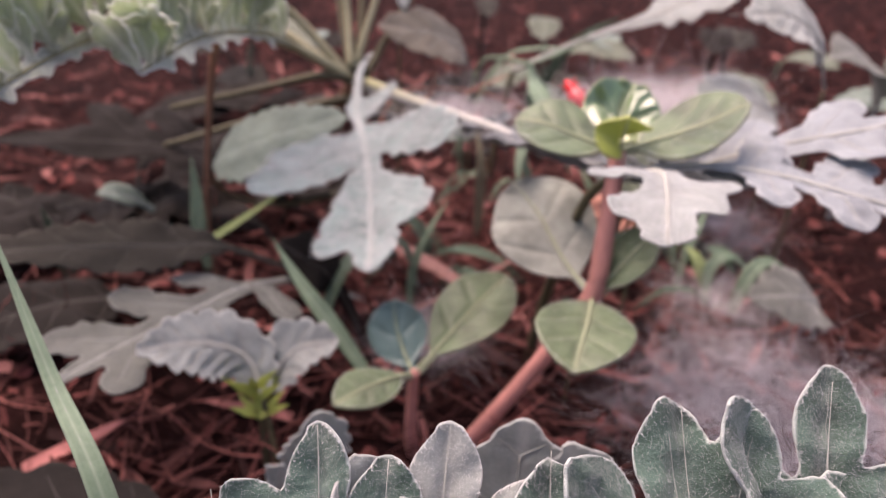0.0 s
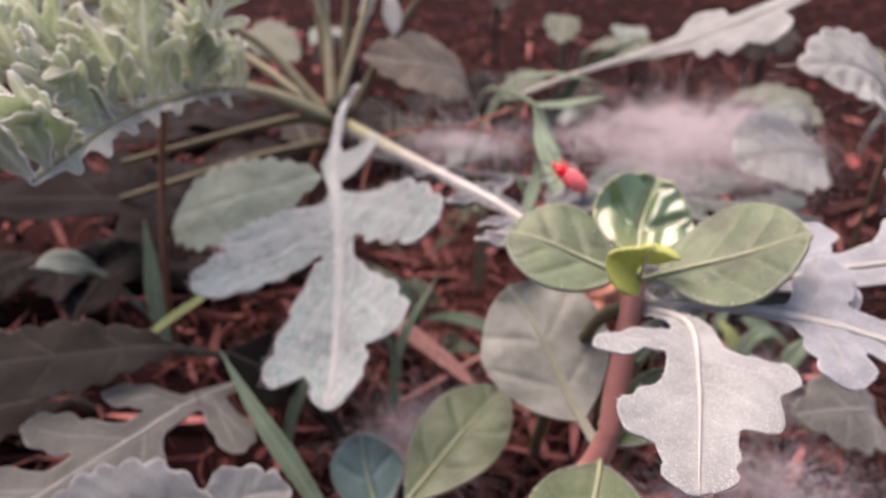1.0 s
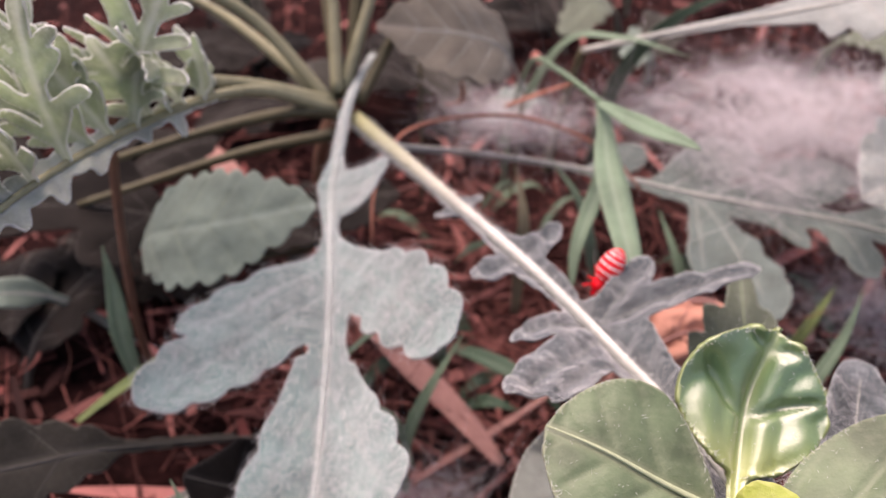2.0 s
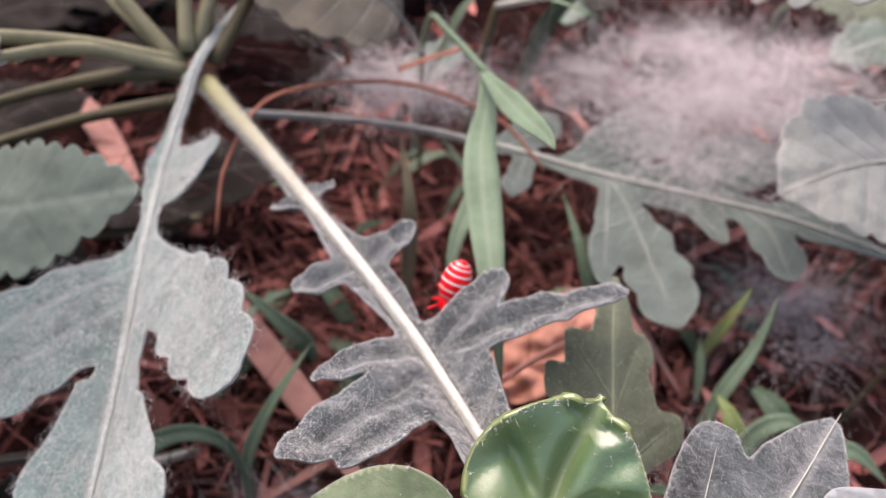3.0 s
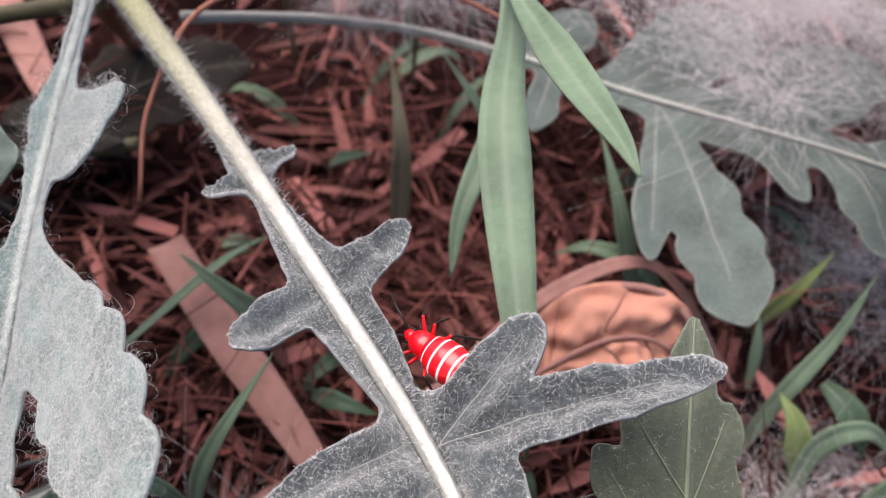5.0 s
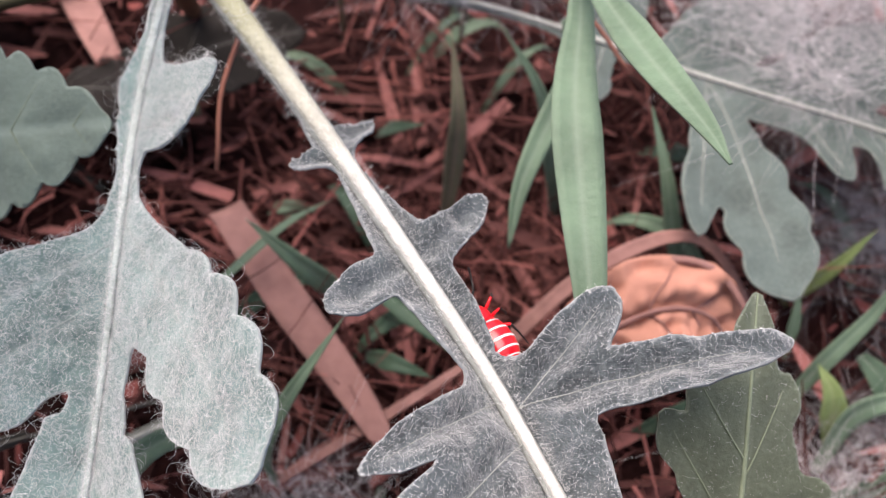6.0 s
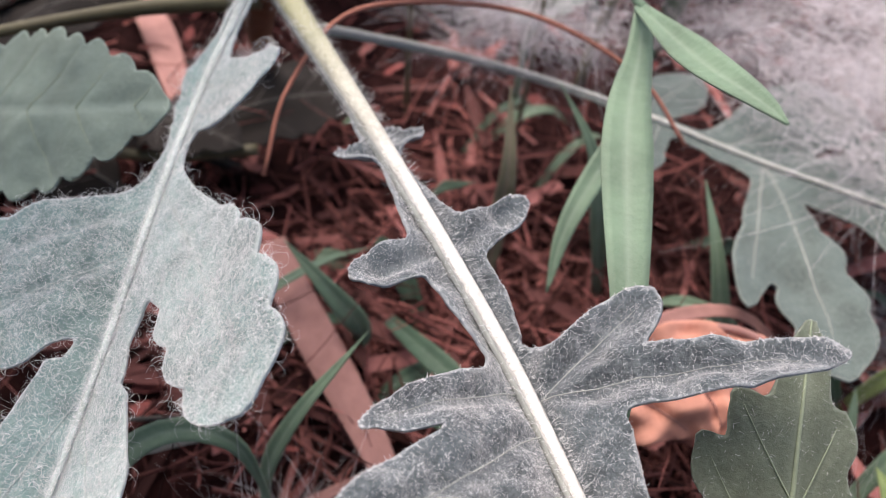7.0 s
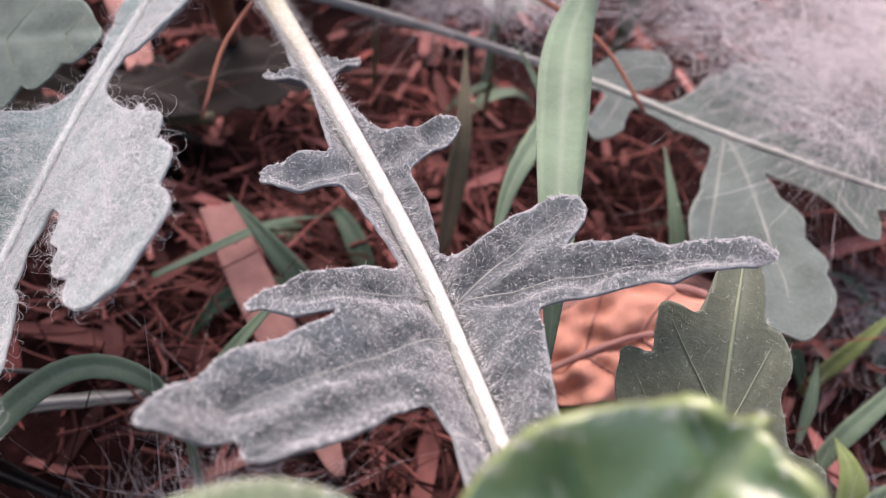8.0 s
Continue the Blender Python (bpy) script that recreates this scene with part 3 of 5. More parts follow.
    # the woolly pale leaf
    rib = [(-22.7, 258, 56), (-23.8, 240, 57), (-23.6, 228, 54.2), (-22.7, 214.8, 51.5), (-19.3, 198.4, 51), (-16.1, 179.8, 47.5), (-13.8, 158, 42), (-13.6, 149, 41.5)]
    lobes = [
        (42.5, 60, 10.8, 4.2, 0.85, 0.7, 0.4, 0, 0), (47, 64, 8.8, 3.0, 0.9, 0.62, 0.4, 0, 0),
        (58.9, 34.2, 30.4, 5.0, 0.42, 0.6, 0.4, 6, 1.1), (66.8, -52.5, 32.1, 5.9, 0.93, 0.6, 0.5, 6, 1.0), (61.3, -59.5, 25.5, 3.6, 0.75, 0.5, 0.5, 4, 0.8),
        (82.6, 28.8, 21.8, 4.2, 0.99, 0.6, 0.45, 4, 1.0), (79.9, -18.6, 29.8, 3.6, 1.2, 0.65, 0.45, 4, 1.0), (92.0, 4, 20.5, 4.4, 0.85, 0.6, 0.42, 4, 1.0),
    ]
    wing = [(0, 0.8), (34, 0.9), (41, 2.4), (47, 1.5), (54, 1.1), (60, 2.1), (68, 3.1), (77, 2.5), (88, 4.6), (96, 4.1), (104, 4.4), (110, 1.2)]
    g = leaf(rib, [(0.0, 0, 1), (0.0, 0.0, 1), (0.0, 0.1, 1), (0.0, 0.3, 1)], wing, lobes, fold=(0.9, 0.08), wave=1.0, rib_vein=0.75, soft=0.45, step=0.5, puff=0.35, crimp=0.3, seed=2)
    lf = part("leaf", g, WOOL, p, "pale woolly lobed leaf covered with white down", 0.35)
    part("midrib", tube([(x, y, z - 0.05) for x, y, z in rib], (0.9, 0.6, 0.5, 0.42, 0.36, 0.3, 0.22, 0.1), 10, 50), WOOLRIB, lf, "pale woolly midrib")
    part("venation", vein_lines(g, 0.045), WOOLRIB, lf)
    part("rib_hairs", hairs_on(tube([(x, y, z - 0.05) for x, y, z in rib], (0.9, 0.6, 0.5, 0.42, 0.36, 0.3, 0.22, 0.1), 10, 60, False), 8000, 0.6, 0.018, 1.6, 19), HAIR, lf)
    part("wool", hairs_on(g, 13000, 1.0, 0.019, 4.0, 5, 0.4, segs=7, wiggle=0.42), HAIR, lf, "tangled white wool")
    part("fine_hairs", hairs_on(g, 34000, 0.3, 0.016, 2.4, 6, rim=0.05), HAIR, lf, "dense short white down")
    # the round-toothed leaf behind it
    rib = [(-66, 222, 30), (-60, 216, 38), (-42, 211.5, 46.5), (-20.5, 211.5, 53)]
    g = leaf(rib, [(-0.15, -0.55, 0.8), (-0.2, -0.5, 0.85)], [(7, 0.6), (12, 7), (20, 10.8), (29, 10.8), (38, 8.4), (45, 5.0), (50, 1.0)], [], curl=-0.006, wave=1.2, teeth=(4.6, 1.5), side_veins=5, rib_vein=0.45, seed=3, crimp=0.2)
    lf = part("leaf", g, GREEN, p, "broad dull green leaf with a toothed edge", 0.3)
    part("venation", vein_lines(g, 0.05), VEINDIM, lf)
    part("leaf_stalk", tube([(-66, 222, 30), (-62, 230, 20), (-50, 238, 14), (-33, 243, 16)], (0.8, 1.1)), STALK, lf)
    # the leaf under the cobweb
    rib = [(-20, 245, 42), (-4, 258, 33), (12.3, 262, 29), (30.1, 257, 29.7), (45.1, 253, 29.2), (61.8, 248.5, 29.6), (80, 242, 31), (97, 233, 32)]
    lobes = [
        (61.5, -86, 14.5, 2.6, 0.83, 0.6, 0.5, 2, 0.6), (78.5, -58.3, 40, 5.9, 0.36, 0.7, 0.42, 5, 1.3), (78.3, -79.4, 29.5, 2.8, 0.43, 0.7, 0.5, 2, 0.7),
        (93, -45, 14.7, 2.3, 0.78, 0.6, 0.5, 2, 0.5), (104, -46.8, 20.5, 4.0, 0.75, 0.6, 0.5, 3, 0.9),
        (72, 58, 30, 8, 0.6, 0.6, 0.45, 4, 0.9), (90, 54, 28, 8, 0.7, 0.6, 0.45, 4, 0.9), (56, 62, 16, 5, 0.7, 0.6, 0.5, 2, 0.6),
        (110, 36, 18, 5, 0.8, 0.6, 0.5, 3, 0.7),
    ]
    g = leaf(rib, [(0.0, 0.0, 1)], [(0, 0.8), (44, 0.7), (58, 1.3), (70, 2.2), (84, 5.4), (104, 4.0), (118, 4.2), (130, 1.0)], lobes, curl=0.0, wave=1.5, rib_vein=0.6, seed=4, step=0.7, crimp=0.2)
    lf = part("leaf", g, SAGE, p, "broad lobed leaf under a sheet of cobweb", 0.3)
    part("venation", vein_lines(g, 0.11), FLANK, lf)
    part("midrib", tube([(x, y, z + 0.2) for x, y, z in rib], (0.7, 0.6, 0.55, 0.5, 0.4, 0.35, 0.25), 8, 60), RIBDULL, lf)
    # finely cut fresh leaves that arch towards the near side
    fern(p, [(-27, 239, 54), (-37.5, 228.5, 63.5), (-42, 204, 73.5), (-47.5, 176, 79), (-52, 152, 78)], (0.4, -0.6, 0.65), 6, 5.5, 21)
    fern(p, [(-28, 240, 55), (-40, 228, 65), (-51.5, 213.5, 72), (-60, 188, 78), (-66, 167, 80), (-69, 147, 79), (-71, 131, 77)], (0.4, -0.6, 0.65), 13, 5.5, 21)
    fern(p, [(-28, 240, 55), (-45, 244, 72), (-62, 230, 84), (-74, 205, 88), (-86, 176, 86), (-94, 150, 80)], (0.5, -0.65, 0.5), 7, 8, 22)
    fern(p, [(-27, 242, 56), (-30, 256, 76), (-36, 254, 94), (-46, 236, 104), (-56, 210, 106)], (0.4, -0.75, 0.45), 8, 16, 18, YOUNG)
    fern(p, [(-28, 241, 54), (-56, 254, 68), (-88, 250, 80), (-118, 232, 84), (-140, 208, 80)], (0.3, -0.75, 0.5), 9, 16, 22)
    fern(p, [(-26, 244, 56), (-18, 262, 84), (-16, 272, 112), (-18, 264, 136)], (0.2, -0.85, 0.45), 10, 14, 14, YOUNG)
    # bare leaf stalks that leave the crown
    for q in ([(-26, 239, 53), (-34, 234, 56), (-51, 230, 53), (-72, 217, 51)], [(-27, 240, 48), (-48, 236, 44), (-78, 224, 38)], [(-23, 242, 54), (-14, 258, 68), (-2, 268, 84)], [(-25, 243, 54), (-25, 260, 74), (-23, 274, 98)], [(-27, 243, 54), (-33, 262, 76), (-38, 274, 100)]):
        part("leaf_stalk", tube(q, (1.35, 0.7)), STALK, p)
    return p


def fern(parent, rib, normal, seed, low, high, material=None):
    """A feathery leaf: a pale winged rib, and on its upper side a comb of deeply cut leaflets with blunt fingers."""
    c, length = spline(rib, 200)
    t, side, nor = frames(c, [normal])
    rng = random.Random(seed)
    part("leaf_rib", tube(rib, (1.4, 0.9, 0.5, 0.3), 8, 40), PALESTALK, parent, "pale ridged leaf stalk")
    wing = [(length * 0.22, 0.5), (length * 0.36, low * 0.16), (length * 0.6, low * 0.3), (length * 0.85, low * 0.34), (length, 0.6)]
    lobes = [(length * q, rng.uniform(48, 70), low * rng.uniform(0.5, 0.9), 1.1, 0.9, 0.5, 0.5, 0, 0) for q in (0.45, 0.53, 0.62, 0.7, 0.77, 0.84, 0.92)]
    g = leaf(rib, [np.array(normal) + np.array([0.1, 0.1, 0.5])], wing, lobes, teeth=(4.0, 0.8), fold=(-0.2, 0.5), wave=1.6, rib_vein=0.8, rim=0.9, step=0.45, puff=0.3, crimp=0.3, seed=seed)
    part("rib_wing", g, WINGPALE, parent, "whitish wing along the leaf stalk", 0.3)
    u = length * 0.34
    while u < length + 3:
        q = (u - length * 0.34) / (length * 0.66)
        grow = (0.65 + 0.35 * math.sin(math.pi * min(1, 0.15 + q))) * min(1, 0.45 + 2.5 * q)
        k = min(199, int(u / length * 199))
        le = high * grow * rng.uniform(0.75, 1.25)
        d = unit(rng.uniform(0.0, 0.9) * t[k] + np.array([rng.uniform(-0.5, 0.3), rng.uniform(0.1, 0.5), 0.85]))
        lift = np.array([rng.uniform(-0.3, 0.3), -0.12, 0.08])
        n = np.array([0.25, -0.8, 0.5]) + 0.3 * np.array([rng.gauss(0, 1), rng.gauss(0, 1), rng.gauss(0, 1)])
        spine = [c[k], c[k] + (d + lift * 0.4) * le * 0.35, c[k] + (d + lift) * le * 0.7, c[k] + (d + lift * 1.7) * le]
        fingers = [(le * 0.66, 0, le * 0.42, 1.0, 1.0, 0.5, 0.5, 0, 0)]
        for f, l in ((0.12, 0.36), (0.3, 0.44), (0.48, 0.44), (0.64, 0.36)):
            for w in (1, -1):
                fingers.append((le * f, w * rng.uniform(28, 48), le * l * rng.uniform(0.8, 1.2), rng.uniform(0.75, 1.05), 0.8, 0.6, 0.5, 0, 0))
        # rim: white edges from the light behind, put into the leaflet colour
        g = leaf(spine, [n], [(0, 0.6), (le * 0.2, 1.0), (le * 0.6, 1.2), (le * 0.95, 0.7)], fingers, rim=0.95, fold=0.2, curl=0.03, wave=2.0, rib_vein=0.6, soft=0.1, step=0.4, puff=0.3, seed=seed + k, crimp=0.3)
        lf = part("leaflet", g, material or FRESH, parent, "", 0.3)
        part("hairs", hairs_on(g, 500, 0.3, 0.016, 0.8, seed + k, rim=0.8), HAIR, lf)
        u += rng.uniform(3.2, 5.4)


# ---- the fleshy plants with round leaves ----
def round_leaf(parent, rib, normals, half, label, material=FLESHY, curl=0.0, fold=0.0, wave=0.5, veins=4, neck=0.12, seed=0, puff=0.45, point=0.0, hairy=500, coarse=0.0, base_tint=0.0, groove=1.0, shape=(1.15, 0.62)):
    length = spline(rib)[1]
    q = np.linspace(neck, 1, 22)
    w = half * np.sin(np.pi * np.clip((q - neck) / (1 - neck), 0, 1) ** shape[0]) ** shape[1]
    w[0], w[-1] = 0.6, 0.15
    wing = [(0, 0.7)] + [(a * length, b) for a, b in zip(q, w)]
    if point:
        wing.append((length + point, 0.1))
    g = leaf(rib, normals, wing, [], curl=curl, fold=fold, wave=wave, side_veins=veins, rib_vein=0.3 if material is GLOSSY else 0.55, step=0.45, puff=puff, seed=seed, coarse=coarse, base_tint=base_tint, groove=groove)
    lf = part("leaf", g, material, parent, label, 0.55)
    if material is not GLOSSY:
        part("midrib", tube([(x, y, z - 0.05) for x, y, z in rib], (0.4, 0.28, 0.18, 0.08), 6, 24), LEAFRIB, lf)
    if hairy:
        part("rim_hairs", hairs_on(g, hairy, 0.45, 0.015, 0.7, seed + 30, rim=0.8), HAIR, lf)
    return lf


def fleshy_plant():
    p = thing("round_leaved_plant", (2, 141, 1), "fleshy weed with round glossy leaves on a pink stem", "plant")
    part("stem", tube([(0, 142, -3), (9.7, 141, 11), (20, 141, 27), (28, 141.5, 40.5), (30, 145, 52), (31.5, 150, 66)], (1.6, 1.7, 1.7, 1.9, 1.8, 1.5), 10, 40), PINKSTEM, p, "jointed pink stem")
    base = (31.8, 150, 66)
    round_leaf(p, [base, (25, 152, 67.8), (19, 154, 69.6), (13.5, 156, 70)], [(0.25, -0.35, 0.9)], 8.2, "round fleshy green leaf", curl=0.008, seed=1)
    round_leaf(p, [base, (38, 149.5, 68.5), (45, 148, 72), (51.3, 146, 76.5)], [(-0.42, -0.08, 0.9)], 10.0, "long round-ended fleshy green leaf", curl=0.006, seed=2)
    round_leaf(p, [base, (32.6, 155, 66.6), (34.2, 162, 69.6), (36.8, 166.6, 74.2)], [(0.05, -0.5, 0.86)], 7.4, "glossy puckered young round leaf", GLOSSY, curl=0.016, wave=0.7, veins=3, neck=0.24, seed=3, puff=1.5, point=1.0, coarse=2.8, base_tint=6.5, groove=1.0, shape=(1.0, 0.5))
    round_leaf(p, [base, (31.5, 147.5, 69.5), (31.6, 146, 73)], [(0, -0.6, 0.8)], 5.0, "small yellow-green bract", LIME, curl=-0.03, veins=2, seed=4, hairy=100)
    node = (28.3, 141.5, 41)
    round_leaf(p, [node, (24.2, 152, 43), (19.8, 161, 48.5), (15, 169, 52)], [(0.0, -0.75, 0.65)], 10.6, "large faded round leaf with a pale vein", FADED, curl=-0.006, veins=4, neck=0.2, seed=5)
    round_leaf(p, [node, (27, 136, 42), (24.5, 127, 43), (21.5, 117.5, 42)], [(0.1, 0.15, 1)], 8.2, "round dull green leaf", FLESHY, fold=0.12, seed=6, neck=0.1)
    round_leaf(p, [node, (31.5, 142.5, 45), (36, 144, 50), (39, 144.5, 54)], [(-0.6, -0.5, 0.5)], 4.6, "small green leaf", FLESHY, curl=0.01, seed=7, veins=3)
    return p


def seedling():
    p = thing("round_leaved_seedling", (-5, 142, 1), "young fleshy weed with a teal folded leaf", "plant")
    part("stem", tube([(-4, 143, -3), (-5, 142, 8), (-4.5, 142, 20), (-4, 142, 23)], (1.3, 1.4, 1.2, 1.0)), PINKSTEM, p)
    b = (-4.3, 142, 22.5)
    round_leaf(p, [b, (1, 149, 25), (8, 158, 28.5), (15, 167, 31)], [(-0.15, -0.5, 0.85)], 7.6, "oval green leaf with a pale vein", FLESHY, fold=0.1, neck=0.18, seed=11)
    round_leaf(p, [b, (-6, 145, 24), (-8, 149, 28), (-9, 152, 33)], [(0.05, -0.8, 0.55)], 6.0, "cupped teal young leaf", TEAL, curl=-0.045, veins=3, seed=12, puff=0.6)
    round_leaf(p, [b, (-8, 138, 24.5), (-13, 132, 26.5), (-17.5, 127, 27)], [(0.1, -0.3, 1)], 4.6, "small green leaf", FLESHY, seed=13, neck=0.15)
    return p


# ---- the bug ----
def ball(scale, centre=(0, 0, 0), rings=16, sides=20, cut=None):
    v, f = [], []
    lo, hi = cut if cut else (0, math.pi)
    for i in range(rings + 1):
        a = lo + (hi - lo) * i / rings
        for j in range(sides):
            b = 2 * math.pi * j / sides
            v.append((centre[0] + scale[0] * math.cos(a), centre[1] + scale[1] * math.sin(a) * math.cos(b), centre[2] + scale[2] * math.sin(a) * math.sin(b)))
    f = [(i * sides + j, i * sides + (j + 1) % sides, (i + 1) * sides + (j + 1) % sides, (i + 1) * sides + j) for i in range(rings) for j in range(sides)]
    return v, f


def bug():
    b = thing("red_bug", (0, 0, 0), "bright red bug nymph with white bands and black legs", "insect")
    abd = part("abdomen", ball((3.1, 1.85, 1.6), (-0.9, 0, 0)), BUGRED, b, "red abdomen")
    for a, w in ((0.95, 0.05), (1.3, 0.07), (1.65, 0.08), (2.0, 0.07), (2.32, 0.06), (2.6, 0.05)):
        part("band", ball((3.13, 1.88, 1.63), (-0.9, 0, 0), 2, 20, (a, a + w)), BUGWHITE, abd, "white band")
    part("thorax", ball((1.5, 1.2, 1.05), (2.0, 0, 0.1)), BUGRED, b, "red thorax")
    hd = part("head", ball((0.9, 0.62, 0.58), (3.4, 0, 0)), BUGRED, b, "red head")
    for s in (1, -1):
        part("eye", ball((0.24, 0.22, 0.24), (3.5, s * 0.56, 0.16), 6, 8), BUGBLACK, hd)
        part("antenna", tube([(4.0, s * 0.3, 0.2), (4.8, s * 0.9, 0.9), (6.0, s * 1.4, 1.0), (7.4, s * 2.0, 0.6)], (0.12, 0.11, 0.1, 0.12), 6, 16), BUGBLACK, hd, "thin black antenna")
        for x0, reach in ((2.6, 1.6), (1.8, 0.2), (0.9, -2.0)):
            lg = part("leg", tube([(x0, s * 0.8, -0.4), (x0 + reach * 0.25, s * 1.5, 0.2), (x0 + reach * 0.5, s * 2.1, 0.6)], (0.19, 0.17, 0.14), 6, 10), BUGRED, b, "red upper leg")
            part("shin", tube([(x0 + reach * 0.5, s * 2.1, 0.6), (x0 + reach, s * 2.8, -0.5), (x0 + reach * 1.4, s * 3.3, -1.5)], (0.13, 0.11, 0.07), 6, 12), BUGBLACK, lg, "black lower leg")
    return b


# ---- cobweb ----
def cobweb(centre, size, count, label, seed, spread=1.0):
    rng = np.random.default_rng(seed)
    t = thing("cobweb", (centre[0], centre[1], centre[2] - size[2]), label, "cobweb")
    p = unit(rng.normal(size=(count, 3))) * (rng.random((count, 1)) ** 0.7)
    knots = unit(rng.normal(size=(60, 3))) * (rng.random((60, 1)) ** 0.5)
    p = 0.26 * p + 0.92 * knots[rng.integers(0, 60, count)]
    p[:, 2] = np.abs(p[:, 2])
    q = np.array(centre) + p * np.array(size)
    way = rng.normal(size=(count, 3)) * np.array([1, 1, 0.35])
    part("sheet", strands(q, way, rng.uniform(4, 12, count), 0.024, 0.9, seed, 4), WEB, t, "felted sheet of fine threads")
    few = count // 12
    part("loose_threads", strands(q[:few] + np.array([0, 0, 1.5]), way[:few] * np.array([1, 1, 2.0]), rng.uniform(8, 20, few), 0.04, 0.9, seed + 1, 6), WEB, t, "stray longer threads")
    return t


# ---- single leaves and small weeds round about ----
def weed_leaf(rib, normals, wing, lobes, material, label, teeth=(0, 0), curl=0.0, wave=1.2, side_veins=0, seed=0, rim=0.5, name="leaf_weed", stalk_to=None, step=0.7, hairs=0, fold=0.0, rib_vein=0.5, ribs=0.3, crimp=0.15, hair=0.42, puff=0.25, coarse=0.0, soft=0.5):
    t = thing(name, rib[0], label, "leaf", "low weed leaves")
    g = leaf(rib, normals, wing, lobes, teeth=teeth, curl=curl, wave=wave, side_veins=side_veins, seed=seed, step=step, fold=fold, rib_vein=rib_vein, crimp=crimp, rim=rim, puff=puff, coarse=coarse, soft=soft)
    lf = part("blade", g, material, t, "", 0.3)
    part("midrib", tube([(x, y, z - 0.15) for x, y, z in rib], (ribs * 1.2, ribs * 0.7, ribs * 0.3), 6, 24), DARKRIB if material in (SHADEDUSKY, SHADEDUSTY) else VEINDIM if material is DARK else RIBDULL, lf)
    if g[3]:
        part("venation", vein_lines(g, 0.09), DARKRIB if material in (SHADEDUSKY, SHADEDUSTY) else VEINDIM if material is DARK else RIBDULL if material in (GREY, PALE, GREEN, SILVER) else FLANK, lf)
    if stalk_to:
        part("stalk", tube([rib[0], *stalk_to], (ribs * 1.4, ribs * 1.8), 6, 20), STALK, t)
    if hairs:
        part("hairs", hairs_on(g, hairs, hair, 0.010, 1.0, seed, rim=0.2), HAIR, lf)
    return t




def finger_leaf(x, y, z, turn, fingers, material=FRONT, seed=30, label="blue-green downy leaf with blunt lobes"):
    """A leaf that reaches up towards (x, y, z) with a few blunt fingers: (angle, length)."""
    z += 4.4
    a = radians(90 + turn)
    d = (math.cos(a), math.sin(a))
    rib = [(x - d[0] * 24, y - d[1] * 24 - 4, z - 26), (x - d[0] * 14, y - d[1] * 14 - 2, z - 16), (x - d[0] * 5, y - d[1] * 5, z - 6), (x, y, z)]
    lobes = [(16 + 0.06 * abs(f), f, l * 1.13, 3.0 + 0.35 * math.sin(seed + 2.1 * k), 0.72, 0.66, 0.45, 3, 0.8) for k, (f, l) in enumerate(fingers)]
    weed_leaf(rib, [(0.05, -0.75, 0.66)], [(0, 0.8), (12, 1.6), (18, 4.0), (24, 3.6), (30, 1.0), (36, 0.4)], lobes, material, label, seed=seed, hairs=11000, step=0.4, wave=2.6, curl=0.02, ribs=0.10, hair=0.26, rim=0.7, rib_vein=0.12, puff=0.7, coarse=1.6, crimp=0.5, soft=0.25,
              stalk_to=[(x - d[0] * 26, y - d[1] * 20, z * 0.3), (x - d[0] * 24, y - d[1] * 12, 0)])


